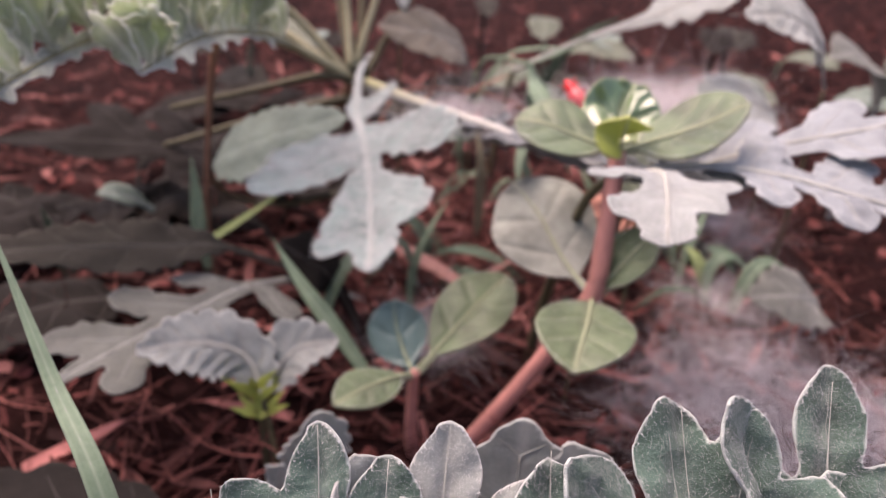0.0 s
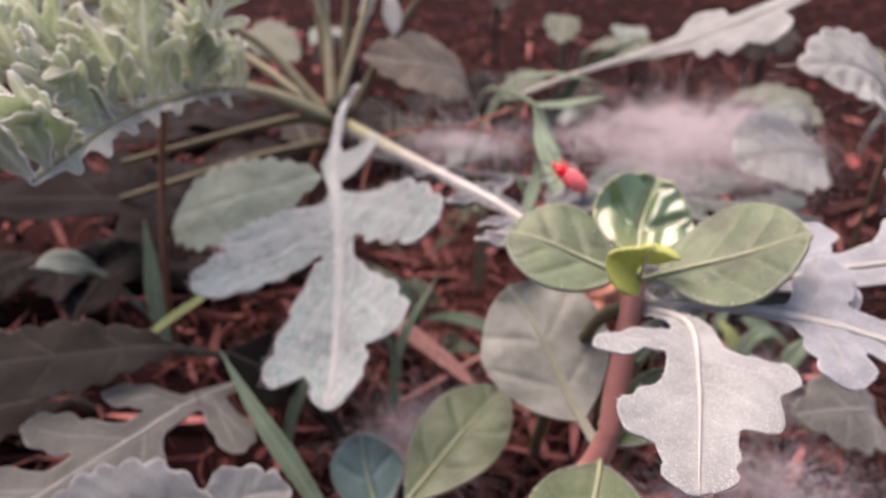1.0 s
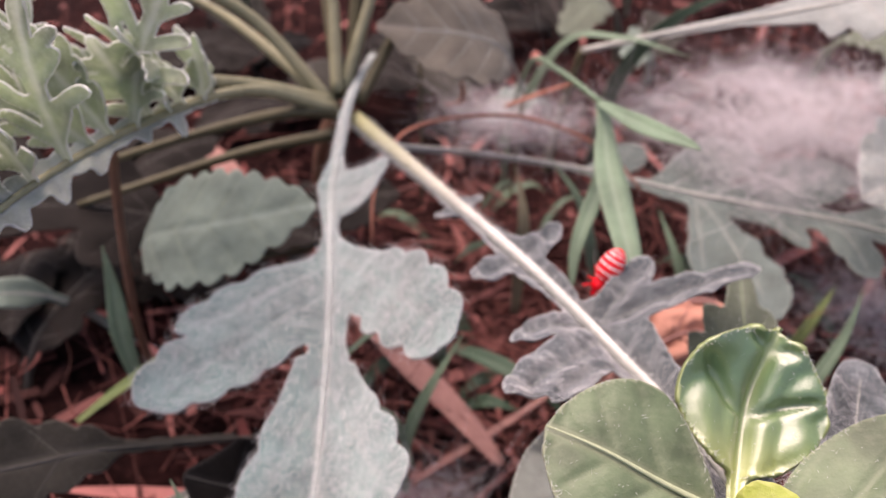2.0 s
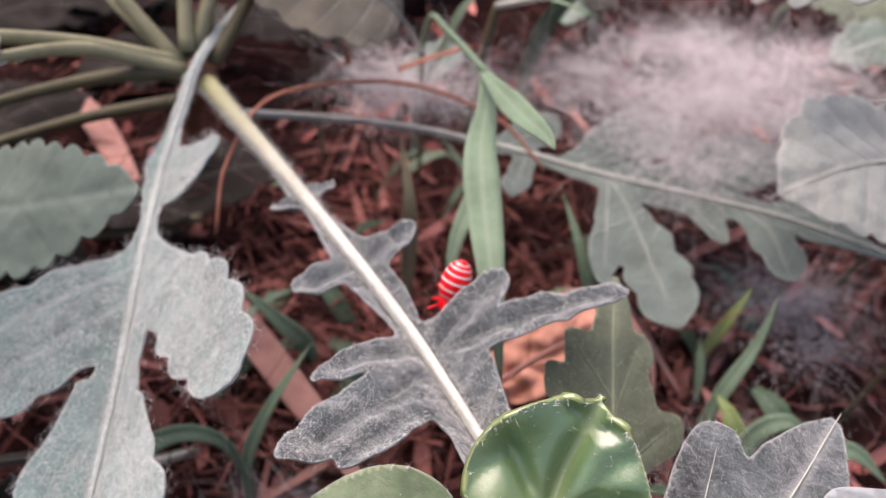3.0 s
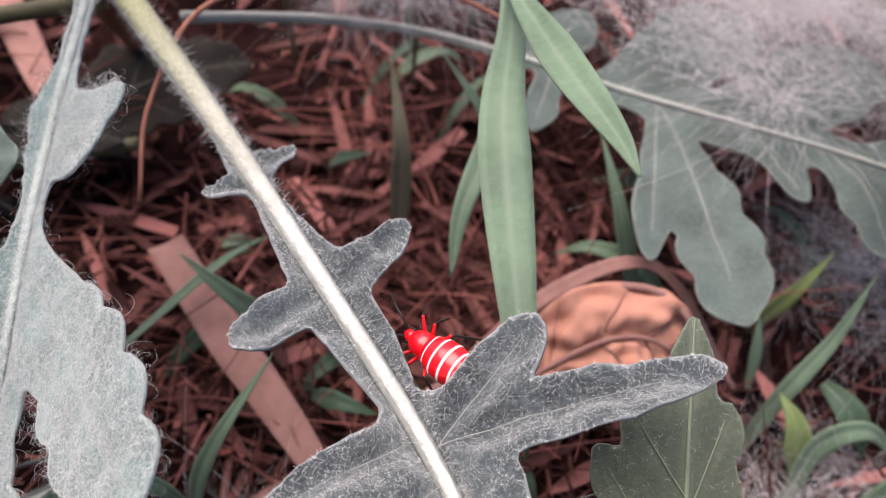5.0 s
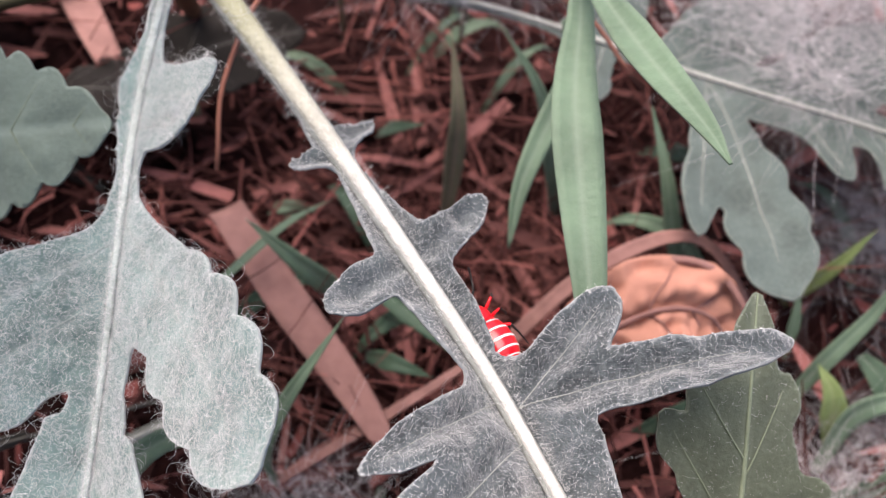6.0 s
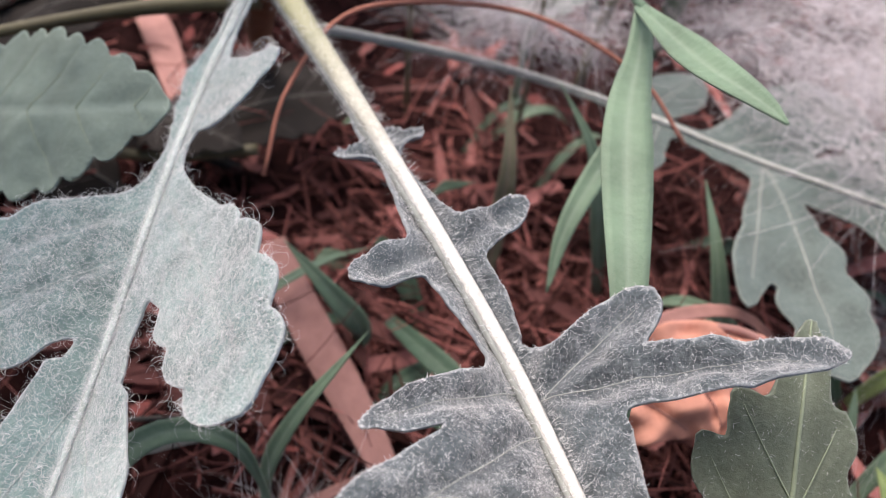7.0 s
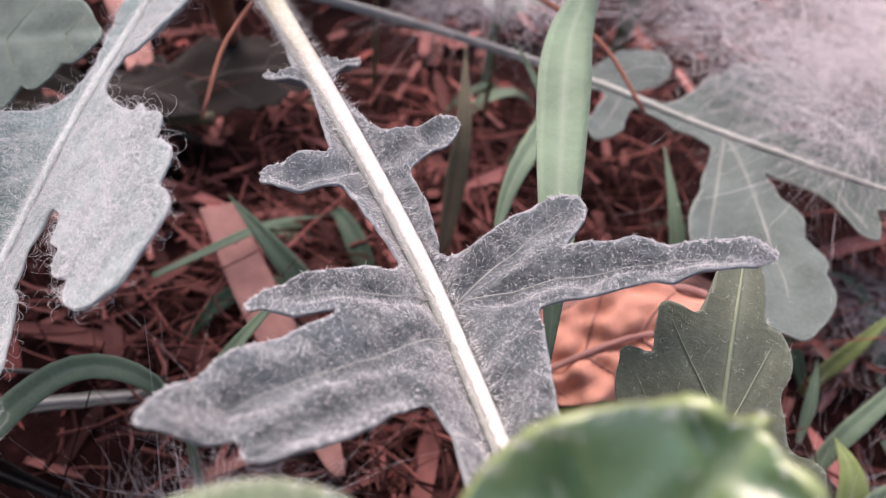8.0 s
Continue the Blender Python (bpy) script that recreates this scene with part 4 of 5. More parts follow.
def small_plants():
    # dark toothed leaf beside the long grey leaf
    weed_leaf([(43.5, 176, 42), (43.5, 182, 47), (43, 190, 52), (43, 199, 55.5)], [(0.1, -0.65, 0.75)], [(0, 1.2), (5, 2.4), (9, 5.6), (13, 4.8), (17, 3.2), (21, 2.4), (24, 1.9), (27, 0.3)],
              [(3.4, 33, 14.6, 1.9, 0.9, 0.6, 0.42, 3, 0.6), (2.8, -49, 10.5, 2.6, 0.9, 0.6, 0.42, 2, 0.6), (11.5, 36, 9.8, 1.8, 0.9, 0.6, 0.45, 2, 0.6), (9.7, -21, 11.0, 2.1, 0.89, 0.6, 0.45, 2, 0.6)],
              DARK, "dark green toothed leaf with hairy edge", seed=21, stalk_to=[(42, 170, 26), (40, 172, 0)], hairs=700, step=0.45)
    # round toothed leaf at the cobweb's edge
    weed_leaf([(98, 240, 46), (90, 236, 50), (80, 231, 51), (69, 226, 48)], [(0.1, -0.4, 0.9)], [(2, 0.6), (6, 9), (13, 12.5), (20, 12.5), (26, 8.5), (31, 1)], [], PALE, "pale round leaf with a scalloped edge", teeth=(4.4, 1.4), side_veins=6, seed=22, puff=0.5, crimp=0.4, stalk_to=[(100, 242, 30), (98, 248, 0)])
    # blue-grey lobed leaf close to the round-leaved plant
    weed_leaf([(33, 150, 62), (42, 145, 65.5), (54, 140, 66.5), (70, 135, 64), (86, 131, 60)], [(0.0, -0.1, 1)], [(0, 1), (14, 0.9), (20, 1.6), (26, 4), (34, 4.5), (46, 4.5), (60, 1.5)],
              [(21, 74, 14, 3.6, 0.7, 0.62, 0.42, 3, 0.9), (33, 62, 16, 4.4, 0.7, 0.62, 0.42, 3, 0.9), (43, 50, 14, 4.2, 0.7, 0.62, 0.42, 3, 0.9), (22, -66, 12, 3.4, 0.8, 0.6, 0.42, 3, 0.9), (32, -60, 13, 4.0, 0.8, 0.6, 0.42, 3, 0.9), (43, -48, 14, 4.2, 0.8, 0.6, 0.42, 3, 0.9)],
              SILVER, "silvery downy lobed leaf", seed=23, hairs=6000, ribs=0.7, curl=0.004, step=0.5, crimp=0.4, wave=1.8, stalk_to=[(28, 158, 52), (24, 172, 20), (22, 176, 0)])
    weed_leaf([(36, 158, 52), (46, 156, 60), (60, 154, 66), (76, 151, 71), (92, 149, 76)], [(0.0, -0.15, 1)], [(0, 0.9), (14, 1.0), (26, 3.0), (42, 4.5), (56, 3), (68, 1)],
              [(22, 60, 14, 3.6, 0.8, 0.6, 0.42, 3, 0.9), (24, -58, 10, 3.2, 0.8, 0.6, 0.42, 3, 0.9), (36, 54, 15, 4.2, 0.8, 0.6, 0.42, 3, 0.9), (38, -52, 12, 3.8, 0.8, 0.6, 0.42, 3, 0.9), (52, -40, 12, 3.6, 0.8, 0.6, 0.42, 3, 0.9)],
              SILVER, "pale dusty lobed leaf above the soil", seed=24, ribs=0.6, crimp=0.4, wave=1.8, stalk_to=[(34, 168, 30), (33, 174, 0)])
    weed_leaf([(36, 151, 53), (43.5, 156, 60.5), (53, 164, 62.5), (63, 177.5, 61.5)], [(0.0, -0.25, 1)], [(0, 1), (9, 2.0), (16, 3.0), (24, 4.4), (31, 4.4), (37, 2.4), (40, 0.6)],
              [(11, 24, 21, 3.5, 0.7, 0.6, 0.5, 0, 0), (14, -58, 16, 4.2, 0.8, 0.6, 0.45, 2, 0.6), (24, -48, 13, 3.8, 0.9, 0.6, 0.45, 2, 0.6)],
              GREY, "short blue-grey downy leaf with blunt lobes", seed=25, hairs=5000, ribs=0.2, step=0.45, crimp=0.35, hair=0.3, stalk_to=[(30, 156, 30), (29, 160, 0)])
    # downy leaves along the near edge
    finger_leaf(-10, 75, 62.5, 6, ((0, 20), (24, 16), (-30, 14), (48, 15)), seed=30)
    finger_leaf(-19, 71, 58.5, 16, ((0, 18), (30, 17), (-32, 13), (52, 16)), seed=31)
    finger_leaf(-3.5, 73, 60.5, -4, ((0, 20), (28, 16), (-26, 17), (-50, 14)), seed=39)
    finger_leaf(2, 77, 61, -8, ((0, 20), (26, 17), (-28, 17)), PALE, seed=32, label="pale downy leaf with blunt lobes")
    finger_leaf(11, 74, 61, -2, ((0, 19), (30, 13), (-34, 15)), seed=33)
    finger_leaf(22.5, 76, 65, 4, ((4, 20), (-16, 19), (34, 17), (-40, 15)), seed=34)
    finger_leaf(36, 77, 67, -12, ((0, 21), (30, 18), (-26, 14)), seed=35)
    finger_leaf(44, 74, 63, -18, ((0, 20), (28, 16), (-28, 14)), seed=36)
    weed_leaf([(8, 84, 18), (9, 87, 34), (10, 89, 44), (10.5, 90, 50)], [(0.0, -0.8, 0.6)], [(0, 0.8), (16, 1.6), (22, 5), (28, 6.6), (34, 4.6), (37, 0.8)], [], PALE, "broad whitish leaf behind the downy ones", teeth=(5, 1.6), side_veins=4, seed=37, stalk_to=[(8, 84, 8), (8, 86, 0)])
    weed_leaf([(20, 82, 18), (19, 86, 34), (18, 88, 43), (17, 89, 48)], [(0.0, -0.8, 0.6)], [(0, 0.8), (16, 1.6), (22, 4.6), (27, 6), (32, 4), (35, 0.8)], [], PALE, "broad whitish leaf behind the downy ones", teeth=(5, 1.6), side_veins=4, seed=38, stalk_to=[(20, 82, 8), (20, 84, 0)])
    # low leaves on the near left
    weed_leaf([(-20, 196, 6), (-32, 178, 22), (-41, 163, 29), (-47, 152, 31), (-56, 140, 31), (-66, 130, 29)], [(0, -0.2, 1)], [(0, 0.9), (32, 1.2), (44, 2.2), (54, 3.0), (66, 3.6), (78, 3), (90, 1)],
              [(42, 62, 18, 3.0, 0.8, 0.62, 0.42, 3, 0.8), (44, 84, 15, 2.6, 0.8, 0.6, 0.42, 2, 0.7), (48, -62, 15, 3.4, 0.7, 0.62, 0.42, 3, 0.9), (57, 52, 16, 3.4, 0.8, 0.62, 0.42, 3, 0.9), (60, -52, 18, 4.0, 0.7, 0.62, 0.42, 4, 1.0), (72, 42, 15, 3.6, 0.8, 0.62, 0.42, 3, 0.9), (74, -42, 18, 4.2, 0.8, 0.62, 0.42, 4, 1.0)],
              DULL, "dusty grey lobed leaf lying low", seed=41, ribs=0.45, crimp=0.3)
    weed_leaf([(-32, 134, 22), (-35, 137, 29), (-42, 136, 33), (-52, 132, 34)], [(0, -0.6, 0.8)], [(0, 1), (6, 4.5), (14, 6.4), (22, 5), (28, 0.8)], [], PALE, "pale ribbed leaf with a scalloped edge", teeth=(3, 1.4), side_veins=8, seed=42, puff=0.9, stalk_to=[(-30, 132, 10), (-30, 134, 0)])
    weed_leaf([(-32, 136, 22), (-27, 140, 29), (-19, 142, 30)], [(0, -0.6, 0.8)], [(0, 1), (4, 4), (10, 5.4), (16, 3), (18, 0.8)], [], PALE, "pale folded ribbed leaf", teeth=(3, 1.2), side_veins=6, seed=43, fold=0.25, puff=0.9, stalk_to=[(-31, 134, 8), (-30, 134, 0)])
    weed_leaf([(-22, 124, 8), (-21, 122, 18), (-19, 120, 26), (-19, 119, 31)], [(0.3, -0.75, 0.55)], [(0, 0.6), (6, 4), (13, 6), (19, 4.6), (24, 1)], [], PALE, "pale green toothed leaf", teeth=(3, 1.0), side_veins=5, seed=44)
    weed_leaf([(-28, 124, 8), (-27, 122, 14), (-26, 120, 18)], [(0.1, -0.8, 0.5)], [(0, 0.6), (4, 2.4), (9, 3.0), (12, 0.6)], [], PALE, "small whitish leaf beside the sprig", seed=49)
    weed_leaf([(-20, 200, 4), (-46, 174, 32), (-58, 166, 37), (-78, 152, 43), (-88, 146, 44)], [(0, -0.4, 0.9)], [(28, 0.6), (48, 0.9), (55, 4.5), (66, 7.4), (78, 7), (90, 4), (98, 0.8)], [], SHADEDUSTY, "dusty oval leaf near the soil, coloured dark for shade", teeth=(5, 1.2), side_veins=6, seed=45)
    weed_leaf([(-30, 104, 2), (-40, 106, 10), (-60, 108, 14), (-84, 106, 16)], [(0, -0.3, 0.95)], [(0, 1), (14, 8), (34, 13), (52, 10), (62, 1)], [], SHADEDUSKY, "large dusky leaf with its shade put into the colour", side_veins=5, seed=46, teeth=(7, 1.5))
    weed_leaf([(-18, 180, 3), (-24, 174, 24), (-29, 168, 33), (-34, 166, 38)], [(0, -0.6, 0.8)], [(0, 0.8), (20, 1.6), (28, 6.5), (36, 7), (42, 1)], [], SHADEDUSKY, "small round leaf coloured dark for shade", seed=47)
    weed_leaf([(-40, 250, 3), (-70, 228, 34), (-96, 216, 42), (-125, 208, 44)], [(0, -0.3, 0.95)], [(0, 1), (30, 3), (52, 6), (80, 7), (100, 1)], [(44, 45, 20, 5, 0.8, 0.6, 0.5, 2, 0.6), (44, -50, 24, 6, 0.8, 0.6, 0.5, 2, 0.6), (62, -50, 24, 6, 0.8, 0.6, 0.5, 2, 0.6)], SHADEDUSKY, "lobed leaf coloured dark for the shade of the crown", seed=48)
    weed_leaf([(-70, 216, 4), (-78, 210, 24), (-84, 204, 32), (-88, 198, 34)], [(0.1, -0.6, 0.8)], [(0, 0.6), (26, 0.9), (31, 3), (36, 3), (40, 0.6)], [], GREEN, "small pale green leaf low down", seed=50)
    # spiky bright sprig
    t = thing("leaf_sprig", (-33, 136, 2), "bright yellow-green sprig with narrow leaflets", "weed")
    part("stem", tube([(-33, 136, -2), (-33.5, 137, 12), (-34, 138, 25)], (0.8, 0.6)), STALK, t)
    rng = random.Random(4)
    for k in range(14):
        a, e = k * 2.4, rng.uniform(0.3, 1.1)
        b0 = Vector((-33, 134, 22 + rng.uniform(-5, 4)))
        d = Vector((math.cos(a), math.sin(a) * 0.8, e)).normalized() * rng.uniform(5, 9)
        part("leaflet", blade([b0, b0 + d * 0.5, b0 + d], 0.9, [(0.1, -0.7, 0.6)], 10), LIME, t, thick=0.2)
    weed_leaf([(-14.5, 272, 78), (-14, 266, 77), (-12.6, 259, 72), (-12, 257, 68)], [(0.2, -0.6, 0.75)], [(0, 0.6), (5, 1.6), (10, 2.6), (14, 2.2), (17, 0.5)], [], PALE, "small lavender-white leaf tip by the crown", seed=51, stalk_to=[(-15, 276, 60), (-16, 278, 0)])
    # upright brown stalk
    t = thing("brown_stalk", (-62, 206, 4), "upright brown plant stalk with a pale top", "stalk")
    part("stalk", tube([(-62, 206, 0), (-63, 207, 20), (-61, 209, 42), (-58, 212, 64), (-56, 213, 70)], (0.9, 0.8, 0.75, 1.1), 8, 30), BROWNSTALK, t)
    # leaves beyond the crown and the cobweb
    weed_leaf([(10, 268, 44), (5, 260, 58), (-3, 254, 64), (-13, 251, 66)], [(0, -0.5, 0.85)], [(12, 0.8), (18, 8), (26, 11), (34, 10), (42, 5), (46, 1)], [], TAN, "tan dusty toothed leaf behind the crown", teeth=(5, 1.4), side_veins=6, seed=60, stalk_to=[(9, 274, 20), (8, 276, 0)])
    weed_leaf([(98, 216, 60), (91, 212, 74), (80, 208, 80), (66, 205, 80)], [(0, -0.45, 0.9)], [(8, 0.8), (14, 8), (24, 11), (32, 8), (39, 1)], [], PALE, "whitish fan-shaped toothed leaf", teeth=(4.6, 2.0), side_veins=7, seed=61, puff=0.9, crimp=0.4, stalk_to=[(98, 218, 30), (97, 220, 0)])
    weed_leaf([(24, 290, 44), (41, 272, 58), (64, 259, 70), (80, 246, 82), (92, 236, 90)], [(-0.1, -0.5, 0.85)], [(0, 0.8), (30, 1.0), (44, 1.4), (60, 4), (76, 4), (88, 1)],
              [(60, 56, 9, 3, 0.8, 0.6, 0.45, 3, 0.7), (60, -56, 9, 3, 0.8, 0.6, 0.45, 3, 0.7), (56, 52, 10, 4.6, 0.8, 0.6, 0.45, 3, 0.7), (66, -52, 12, 4.0, 0.8, 0.6, 0.45, 3, 0.7), (72, -40, 16, 4.6, 0.8, 0.6, 0.45, 3, 0.7)],
              PALE, "whitish lobed leaf beyond the cobweb", seed=62, stalk_to=[(20, 296, 20), (18, 298, 0)], ribs=0.7)
    weed_leaf([(150, 275, 10), (136, 262, 50), (120, 248, 62), (100, 236, 60)], [(0, -0.5, 0.85)], [(0, 0.8), (26, 2), (42, 9), (58, 12), (70, 8), (80, 1)], [], DULL, "dusty grey toothed leaf", teeth=(6, 2.2), side_veins=6, seed=63, step=0.8)
    weed_leaf([(96, 186, 3), (92, 180, 16), (82, 172, 24), (70, 168, 26)], [(0, -0.5, 0.85)], [(0, 0.8), (12, 3), (24, 8), (34, 8), (44, 1)], [], DULL, "dull green leaf low over the soil", teeth=(5, 1.6), side_veins=5, seed=64, step=0.8)


def loose_grass():
    # the grass shoot with two drooping leaves
    t = thing("grass_shoot", (8, 276, 2), "green grass shoot with two drooping leaves", "grass")
    part("culm", tube([(6, 284, -2), (7, 282, 26), (11, 270, 50), (16.4, 252.5, 57.6), (24.2, 237, 59.4)], (0.7, 0.7, 0.6, 0.6)), BLADE, t, "thin green culm")
    part("blade", blade([(24, 237.5, 59.2), (24.6, 230, 57.5), (24.6, 217, 57.6), (28, 197, 52.4), (30, 188, 46)], 3.3, [(0.0, -0.3, 0.95)], fold=0.12, base=0.3, tip=0.8), BLADE, t, "long flat drooping blade", 0.2)
    part("blade", blade([(23.6, 237.4, 59.2), (28.9, 217, 66.8), (32.1, 203.2, 73), (32.9, 197, 75.9)], 2.3, [(-0.35, -0.2, 0.9)], fold=0.25, base=0.3, tip=0.7), BLADE, t, "short drooping blade", 0.2)
    part("blade", blade([(24, 236, 52), (25.3, 233.8, 44), (21.5, 222, 37), (20.9, 215, 31)], 2.0, [(0.0, -0.5, 0.85)], fold=0.2, base=0.4, tip=0.7), BLADE, t, "small hanging blade", 0.2)
    for q, w, n, m in (
        ([(11, 234, 6), (11.5, 236, 20), (11.4, 237.5, 31), (9.2, 243.6, 40)], 2.0, (0.1, -0.8, 0.5), BLADERED),
        ([(30, 240, 3), (27, 238, 20), (23, 240, 34), (16, 244, 42)], 1.7, (0.2, -0.8, 0.5), BLADE),
        ([(-7, 186, 6), (-7, 188, 17), (-4, 192, 26), (2, 200.5, 34)], 1.5, (-0.4, -0.7, 0.6), BLADE),
        ([(52, 230, 3), (48, 231, 14), (44, 236, 24), (40, 243, 31)], 1.9, (0.4, -0.7, 0.5), BLADE),
        ([(58, 222, 3), (52, 218, 14), (44, 216, 21), (36, 214, 22)], 2.6, (0.0, -0.5, 0.8), BLADE),
        ([(66, 207, 3), (69, 212, 14), (74, 218, 22), (77, 224, 30)], 1.6, (-0.3, -0.7, 0.6), BLADE),
        ([(-28, 170, 8), (-24, 173, 23), (-17, 183, 30), (-9, 186, 28), (-5, 185, 15)], 2.0, (0.0, -0.4, 0.9), BLADE),
        ([(-21.6, 205, 19.8), (-13.7, 222, 16), (-8, 232, 11)], 0.9, (0.0, -0.4, 0.9), BLADE),
        ([(-6, 216, 5), (-4, 214, 14), (-9, 214, 22), (-16, 217, 26)], 2.2, (0.0, -0.6, 0.8), BLADE),
        ([(-12, 143, 18), (-20, 150, 26), (-28, 157, 33), (-35, 164, 40)], 2.2, (0.3, -0.7, 0.6), BLADE),
        ([(-62, 200, 12), (-64, 203, 22), (-65, 207, 32), (-66, 210, 40)], 2.4, (0.4, -0.7, 0.5), BLADE),
        ([(70.5, 229, 2), (71.6, 228.8, 9), (73.4, 229.4, 16), (76.2, 232, 23)], 1.5, (-0.5, -0.7, 0.4), BLADEFRESH),
        ([(-64, 184, 22), (-57, 189, 26), (-48, 194, 31), (-38, 199, 37)], 1.2, (-0.2, -0.7, 0.6), BLADEFRESH),
        ([(-22, 62, 30), (-31, 75, 56), (-40, 86, 63), (-50, 98, 76)], 1.5, (0.5, -0.7, 0.4), BLADE),
        ([(78, 196, 3), (82, 200, 12), (88, 203, 16), (95, 200, 12)], 2.6, (0.0, -0.5, 0.8), BLADE),
        ([(72, 200, 3), (74, 206, 12), (80, 208, 15), (86, 206, 10)], 2.2, (0.2, -0.5, 0.8), BLADE),
        ([(30, 300, 4), (34, 292, 36), (44, 284, 56), (58, 278, 66)], 2.6, (0.2, -0.7, 0.5), BLADEDARK),
        ([(4, 300, 8), (18, 286, 46), (30, 272, 56), (44, 262, 57)], 1.7, (0.0, -0.5, 0.85), BLADE),
        ([(-92, 190, 6), (-94, 188, 24), (-95, 186, 36)], 2.4, (0.3, -0.7, 0.5), BLADEDARK),
    ):
        grass(q, w, {BLADE: "narrow green grass blade among the weeds", BLADERED: "grass blade with a reddish tip", BLADEFRESH: "thin bright yellow-green grass blade", BLADEDARK: "dark green grass blade"}[m], (n,), m)


def small_green():
    rng = random.Random(8)
    for q, w in (([(-2, 222, 6), (6, 214, 12), (16, 208, 12), (24, 203, 7)], 2.2), ([(2, 208, 4), (7, 205, 10), (13, 204, 9)], 1.8), ([(-4, 252, 4), (0, 246, 14), (6, 243, 20)], 1.8)):
        grass(q, w, "short dark green blade lying in the litter", ((0, -0.4, 0.9),), BLADEDARK)
    for k in range(16):
        x, y = rng.uniform(-30, 95), rng.uniform(188, 275)
        a, le = rng.uniform(0, 6.28), rng.uniform(8, 20)
        z = ground_z(x, y)
        c, sn = math.cos(a), math.sin(a)
        grass([(x, y, z), (x + 0.4 * le * c, y + 0.4 * le * sn, z + 0.45 * le), (x + 0.8 * le * c, y + 0.8 * le * sn, z + 0.55 * le), (x + 1.1 * le * c, y + 1.1 * le * sn, z + 0.3 * le)], rng.uniform(1.0, 2.4), "short dark green blade lying in the litter", ((0, -0.4, 0.9),), rng.choice((BLADEDARK, BLADEDARK, BLADE)))
    # dark leaves strewn left of and behind the crown, added to imitate shaded ground
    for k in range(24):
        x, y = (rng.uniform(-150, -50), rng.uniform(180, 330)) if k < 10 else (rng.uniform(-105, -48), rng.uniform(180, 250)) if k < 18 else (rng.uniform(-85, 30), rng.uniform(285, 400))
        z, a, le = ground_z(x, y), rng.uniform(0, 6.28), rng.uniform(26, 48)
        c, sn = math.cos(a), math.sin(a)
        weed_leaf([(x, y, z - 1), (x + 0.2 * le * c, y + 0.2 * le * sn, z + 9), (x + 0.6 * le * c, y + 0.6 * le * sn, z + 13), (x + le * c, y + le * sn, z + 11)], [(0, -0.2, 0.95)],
                  [(0, 0.8), (le * 0.25, 1.5), (le * 0.45, le * 0.2), (le * 0.75, le * 0.24), (le, le * 0.12), (le * 1.12, 0.5)], [], SHADEDUSKY, "withered leaf on the soil, coloured dark in place of shade", teeth=(5, 1.6), side_veins=5, seed=140 + k, step=1.1, wave=3.0)
    for k in range(22):
        x, y = rng.uniform(-150, 190), rng.uniform(310, 470)
        z, a = ground_z(x, y), rng.uniform(-0.9, 0.9)
        h, le = rng.uniform(14, 46), rng.uniform(22, 46)
        d = Vector((math.sin(a), -math.cos(a), 0))
        b = Vector((x, y, z - 1))
        rib = [b, b + Vector((0, 0, h * 0.7)) + d * 4, b + Vector((0, 0, h)) + d * le * 0.5, b + Vector((0, 0, h * 0.9)) + d * le]
        weed_leaf([tuple(p) for p in rib], [(0, -0.45, 0.9)], [(0, 0.8), (h * 0.8, 1.4), (h + le * 0.2, le * 0.16), (h + le * 0.5, le * 0.2), (h + le * 0.75, le * 0.1), (h + le * 0.85, 0.5)], [], rng.choice((SHADEDUSTY, SHADEDUSTY, DARK, SHADEDUSKY, GREEN)), "dull green toothed weed leaf over reddish soil", teeth=(6, 2.0), side_veins=5, seed=100 + k, step=1.3)
    for q, w, m in (
        ([(73.1, 203.8, 6), (70.6, 207.8, 14.0), (68.1, 211.7, 16)], 2.6, BLADEFRESH), ([(75.7, 215, 14), (78.6, 210.6, 14.0), (81.4, 206.2, 10)], 2.8, BLADEDARK), ([(67.8, 216.7, 6), (67.8, 221.1, 11.0), (67.7, 225.5, 14)], 1.2, BLADE), ([(55.8, 256, 4), (49.5, 254.8, 7.0), (43.3, 253.5, 6)], 2.2, BLADE),
    ):
        grass(q, w, "short broad green blade by the dead leaf", ((0, -0.6, 0.8),), m, base=0.3)


def far_weeds():
    # pale young weeds past the cobweb
    rng = random.Random(17)
    for k in range(10):
        x, y = rng.uniform(125, 235), rng.uniform(265, 380)
        z, a, h, le = ground_z(x, y), rng.uniform(-1.3, 1.3), rng.uniform(16, 44), rng.uniform(18, 34)
        d, b = Vector((math.sin(a), -math.cos(a), 0)), Vector((x, y, z - 1))
        rib = [b, b + Vector((0, 0, h * 0.7)) + d * 4, b + Vector((0, 0, h)) + d * le * 0.5, b + Vector((0, 0, h * 0.95)) + d * le]
        weed_leaf([tuple(p) for p in rib], [(0, -0.4, 0.9)], [(0, 0.8), (h * 0.8, 1.2), (h + le * 0.15, le * 0.2), (h + le * 0.45, le * 0.26), (h + le * 0.72, le * 0.14), (h + le * 0.84, 0.5)], [], rng.choice((PALE, GREEN, SILVER, GREEN)), "pale green young weed leaf past the cobweb", teeth=(5, 1.8), side_veins=5, seed=180 + k, step=1.2)


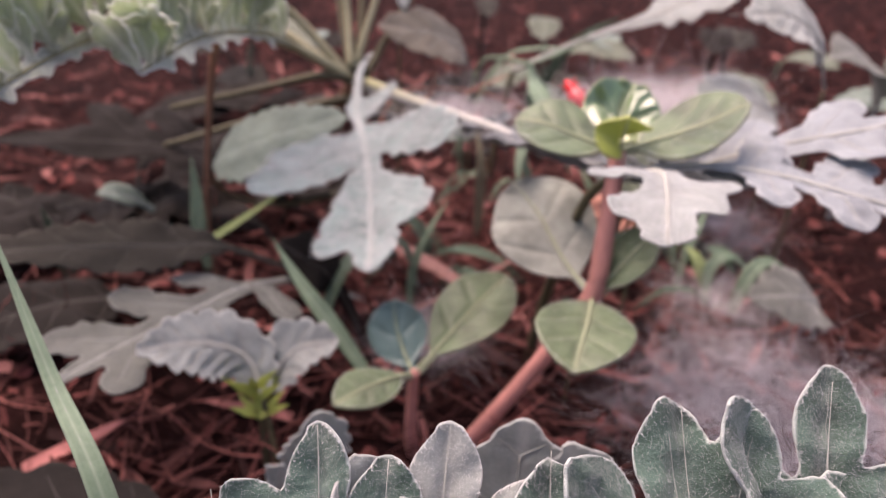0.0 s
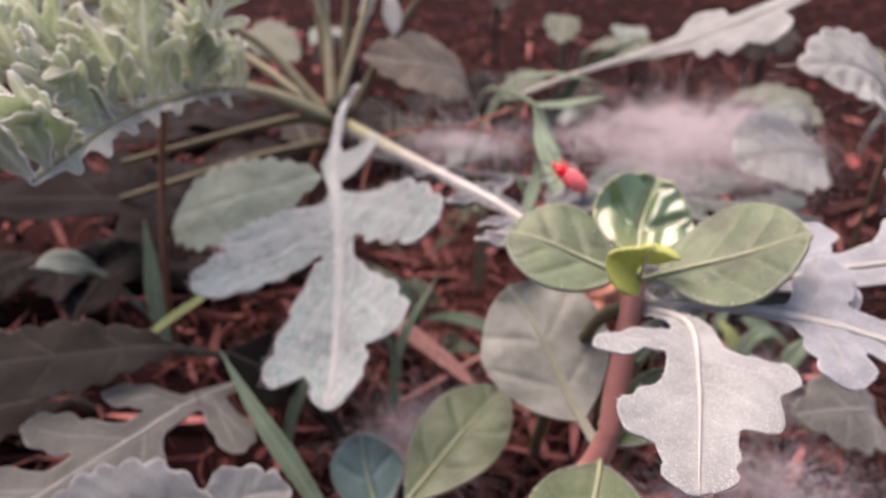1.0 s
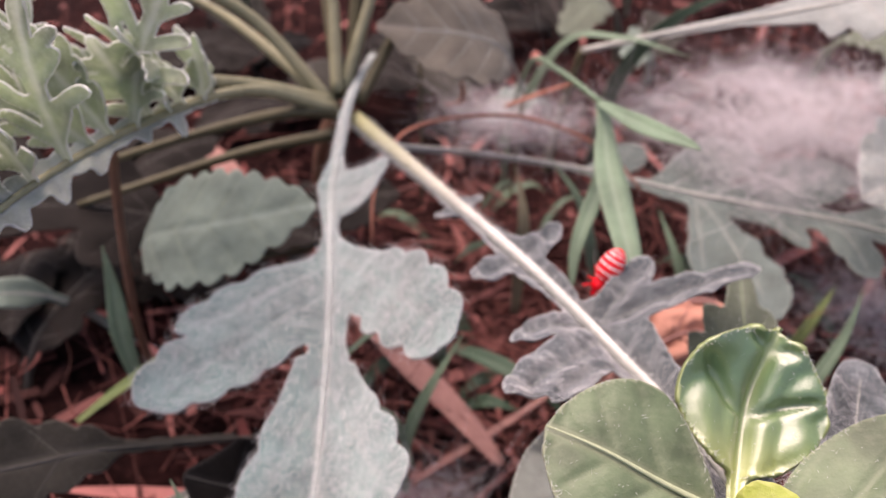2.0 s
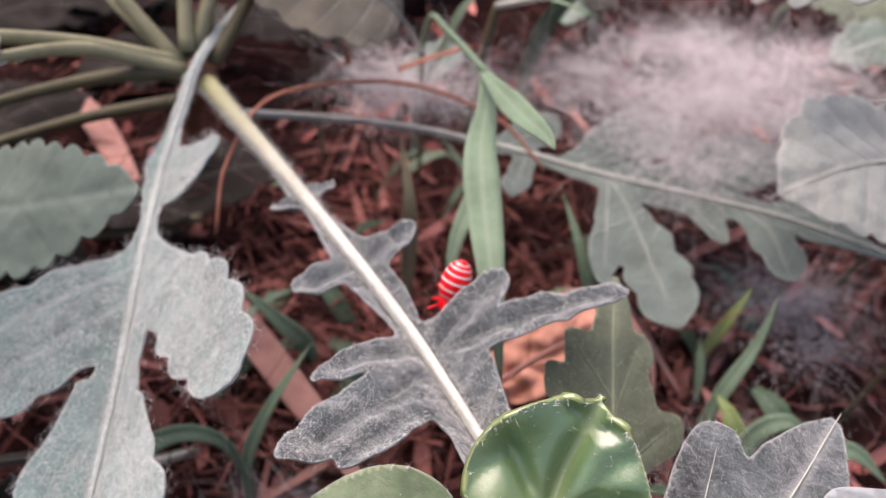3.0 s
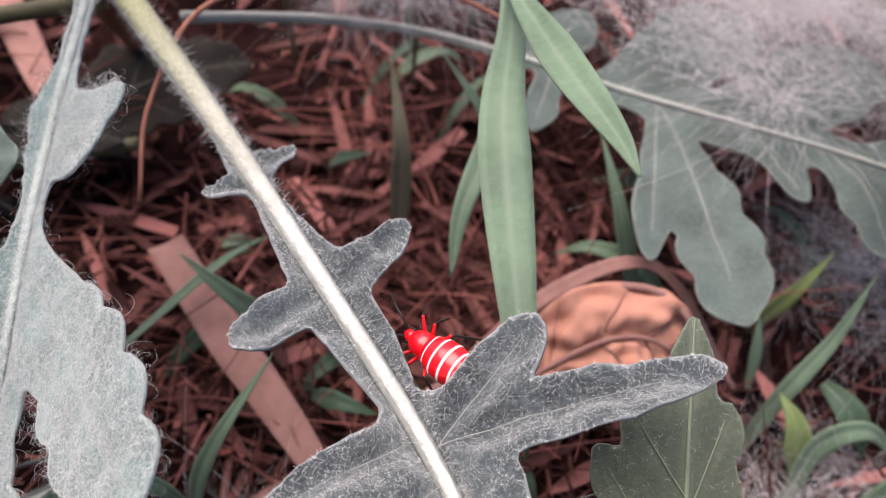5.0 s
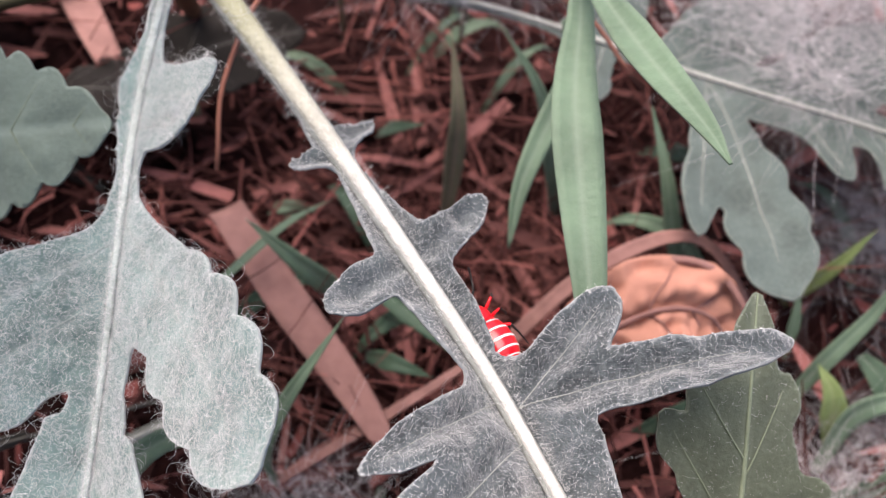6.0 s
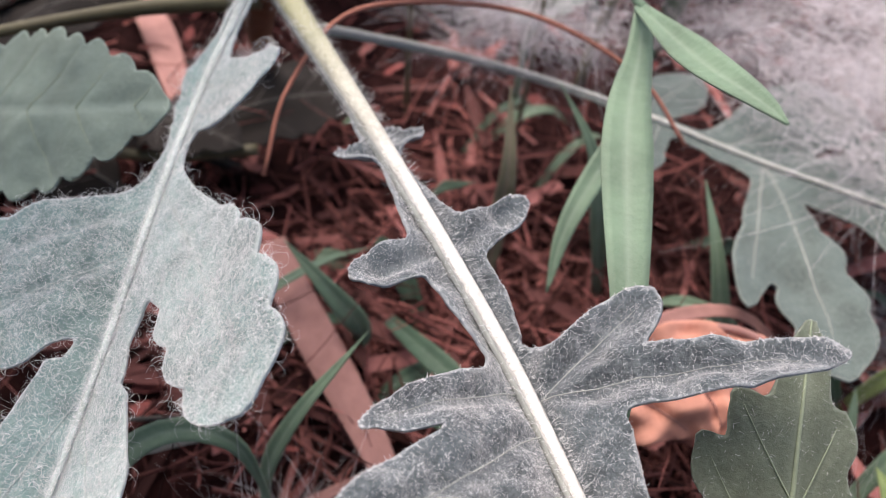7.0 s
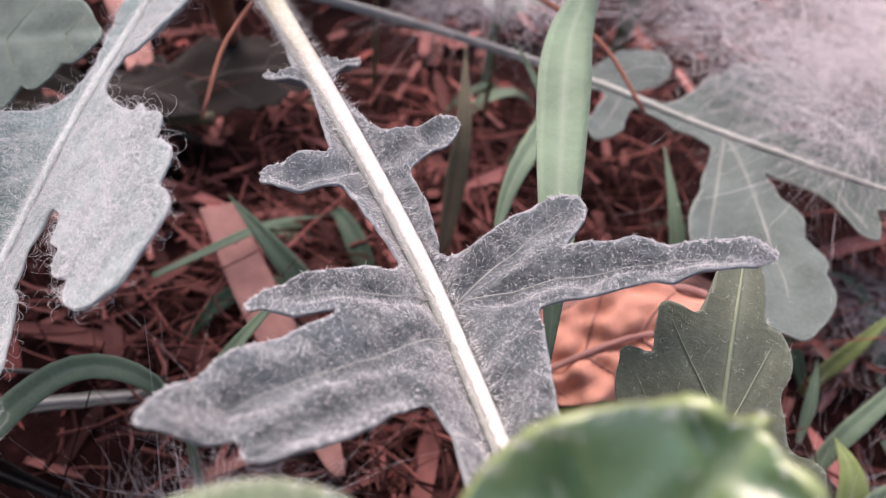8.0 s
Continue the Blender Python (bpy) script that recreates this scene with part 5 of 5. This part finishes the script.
def dry_things():
    dry_strip([(-24, 226, 13), (-12, 213, 13), (2, 199, 12), (10, 190, 11)], 3.2, "flat dry brown grass blade on the soil")
    dry_strip([(-86, 288, 14), (-70, 274, 14), (-52, 252, 15), (-44, 244, 14)], 3.4, "wide dry brown grass blade near the crown")
    dry_strip([(-6, 186, 9), (10, 199, 11), (24, 211, 13)], 0.8, "thin dry straw on the soil")
    dry_strip([(20, 205, 14), (34, 218, 24), (50, 226, 22), (62, 212, 15)], 1.2, "bent brown dry straw")
    dry_strip([(6, 262, 43), (12, 262, 46), (20, 262, 49.5)], 0.9, "orange dry grass bit by the cobweb", ORANGE)
    dry_strip([(-8, 270, 38), (-4, 262, 44), (-3.5, 256, 52)], 0.6, "thin orange dry straw by the crown", ORANGE)
    t = thing("rusty_stalk", (-16.3, 214.7, 41), "thin rusty curved dry stalk", "twig")
    part("stalk", tube([(-16.3, 214.7, 40.5), (-17, 226, 46), (-12, 240, 50), (8, 250, 48), (26, 250, 42), (36, 246, 34)], (0.28, 0.36, 0.38, 0.3), 6, 40), ORANGE, t)
    # curled dry leaf
    t = thing("curled_dry_leaf", (42, 210, 8), "curled crisp orange-brown dead leaf", "leaf")
    rib = [(22, 200, 15), (32, 206, 22.5), (42, 211, 27), (50, 212, 24.5), (55, 209, 17)]
    g = leaf(rib, [(0.0, -0.5, 0.86), (0.1, -0.4, 0.9)], [(0, 0.8), (8, 2.6), (16, 5.6), (24, 7.6), (32, 7), (38, 4), (42, 0.5)], [], fold=(-0.35, -0.2), curl=-0.012, wave=4.0, side_veins=6, rib_vein=0.5, seed=70, puff=0.9, crimp=2.2, coarse=5.0)
    lf = part("blade", g, CRISP, t, "", 0.3)
    part("midrib", tube([(x, y, z + 0.2) for x, y, z in rib], (0.5, 0.4, 0.2), 6, 20), STRIP, lf)
    part("venation", vein_lines(g, 0.16), STRIP, lf)
    part("rolled_edge", tube([(34, 213, 23), (41, 218, 27.5), (49, 217.5, 28.5), (55, 212, 24.5), (56.5, 206, 17)], (0.3, 0.5, 0.6, 0.5, 0.3), 7, 30), STRIP, lf, "rolled-up dry rim")


build_ground()
lobed_plant()
fleshy_plant()
seedling()
small_plants()
loose_grass()
small_green()
far_weeds()
dry_things()
cobweb((72, 272, 31), (40, 30, 15), 7200, "grey sheet of cobweb over the leaves", 5)
cobweb((8, 268, 34), (20, 14, 8), 1300, "wisp of grey cobweb", 6)
cobweb((66, 142, 10), (34, 28, 15), 4500, "dusty cobweb low over the soil", 7)
cobweb((-2, 178, 6), (15, 13, 5), 900, "thin dusty cobweb on the litter", 8)
cobweb((72, 196, 6), (20, 16, 6), 700, "thin dusty cobweb on the litter", 9)
cobweb((88, 238, 8), (22, 16, 6), 900, "thin dusty cobweb on the litter", 10)
build_litter()
BUG = bug()


def heading(x, y, z, ahead, up):
    """A pose whose x axis points ahead and whose z axis leans to up."""
    a = Vector(ahead).normalized()
    s = Vector(up).cross(a).normalized()
    m = Matrix((a, s, a.cross(s))).transposed().to_4x4()
    m.translation = Vector((x, y, z)) * MM
    return m


def motions():
    walk(BUG, [
        (0.0, heading(29.6, 188.5, 64.9, (-0.5, 0.5, 0.6), (0, -0.8, 0.6))),
        (0.5, heading(29.3, 189, 63.4, (-0.3, 0.3, 0.9), (0, -0.8, 0.6))),
        (1.0, heading(26.8, 190.5, 62.3, (-0.75, 0.2, 0.5), (0, -0.6, 0.8))),
        (1.6, heading(24.5, 192.4, 58.6, (-0.6, 0.0, -0.5), (0.1, -0.65, 0.75))),
        (2.3, heading(22.8, 194.6, 55.4, (-0.26, -0.4, -0.88), (0.05, -0.68, 0.72))),
        (3.0, heading(23.0, 194.6, 55.2, (-0.26, -0.4, -0.88), (0.05, -0.68, 0.72))),
        (4.2, heading(22.8, 194.6, 55.1, (-0.25, -0.42, -0.88), (0.05, -0.64, 0.76))),
        (4.7, heading(21.9, 193.8, 54.4, (-0.6, 0.1, -0.45), (0.1, -0.6, 0.76))),
        (5.3, heading(20.4, 192.7, 53.4, (-0.62, 0.74, -0.1), (0.3, -0.35, 0.86))),
        (5.5, heading(20.0, 192.6, 53.0, (-0.62, 0.75, -0.1), (0.3, -0.35, 0.86))),
        (5.7, heading(20.0, 192.6, 52.7, (-0.62, 0.75, -0.1), (0.3, -0.35, 0.86))),
        (6.0, heading(18.9, 192.6, 51.9, (-0.6, 0.77, -0.1), (0.3, -0.3, 0.86))),
        (6.2, heading(17.9, 191.8, 51.0, (-0.6, 0.78, 0.0), (0.3, -0.3, 0.86))),
        (6.35, heading(18.4, 189.4, 49.8, (-0.55, 0.8, 0.1), (0.2, -0.2, 0.9))),
        (6.5, heading(21.2, 186.2, 49.4, (-0.45, 0.88, 0.1), (0.1, 0, 1))),
        (7.2, heading(21.5, 185, 49.4, (-0.4, 0.9, 0.15), (0, 0, 1))),
        (8.0, heading(21.5, 185, 49.2, (-0.45, 0.88, 0.1), (0, 0, 1))),
    ])


motions()
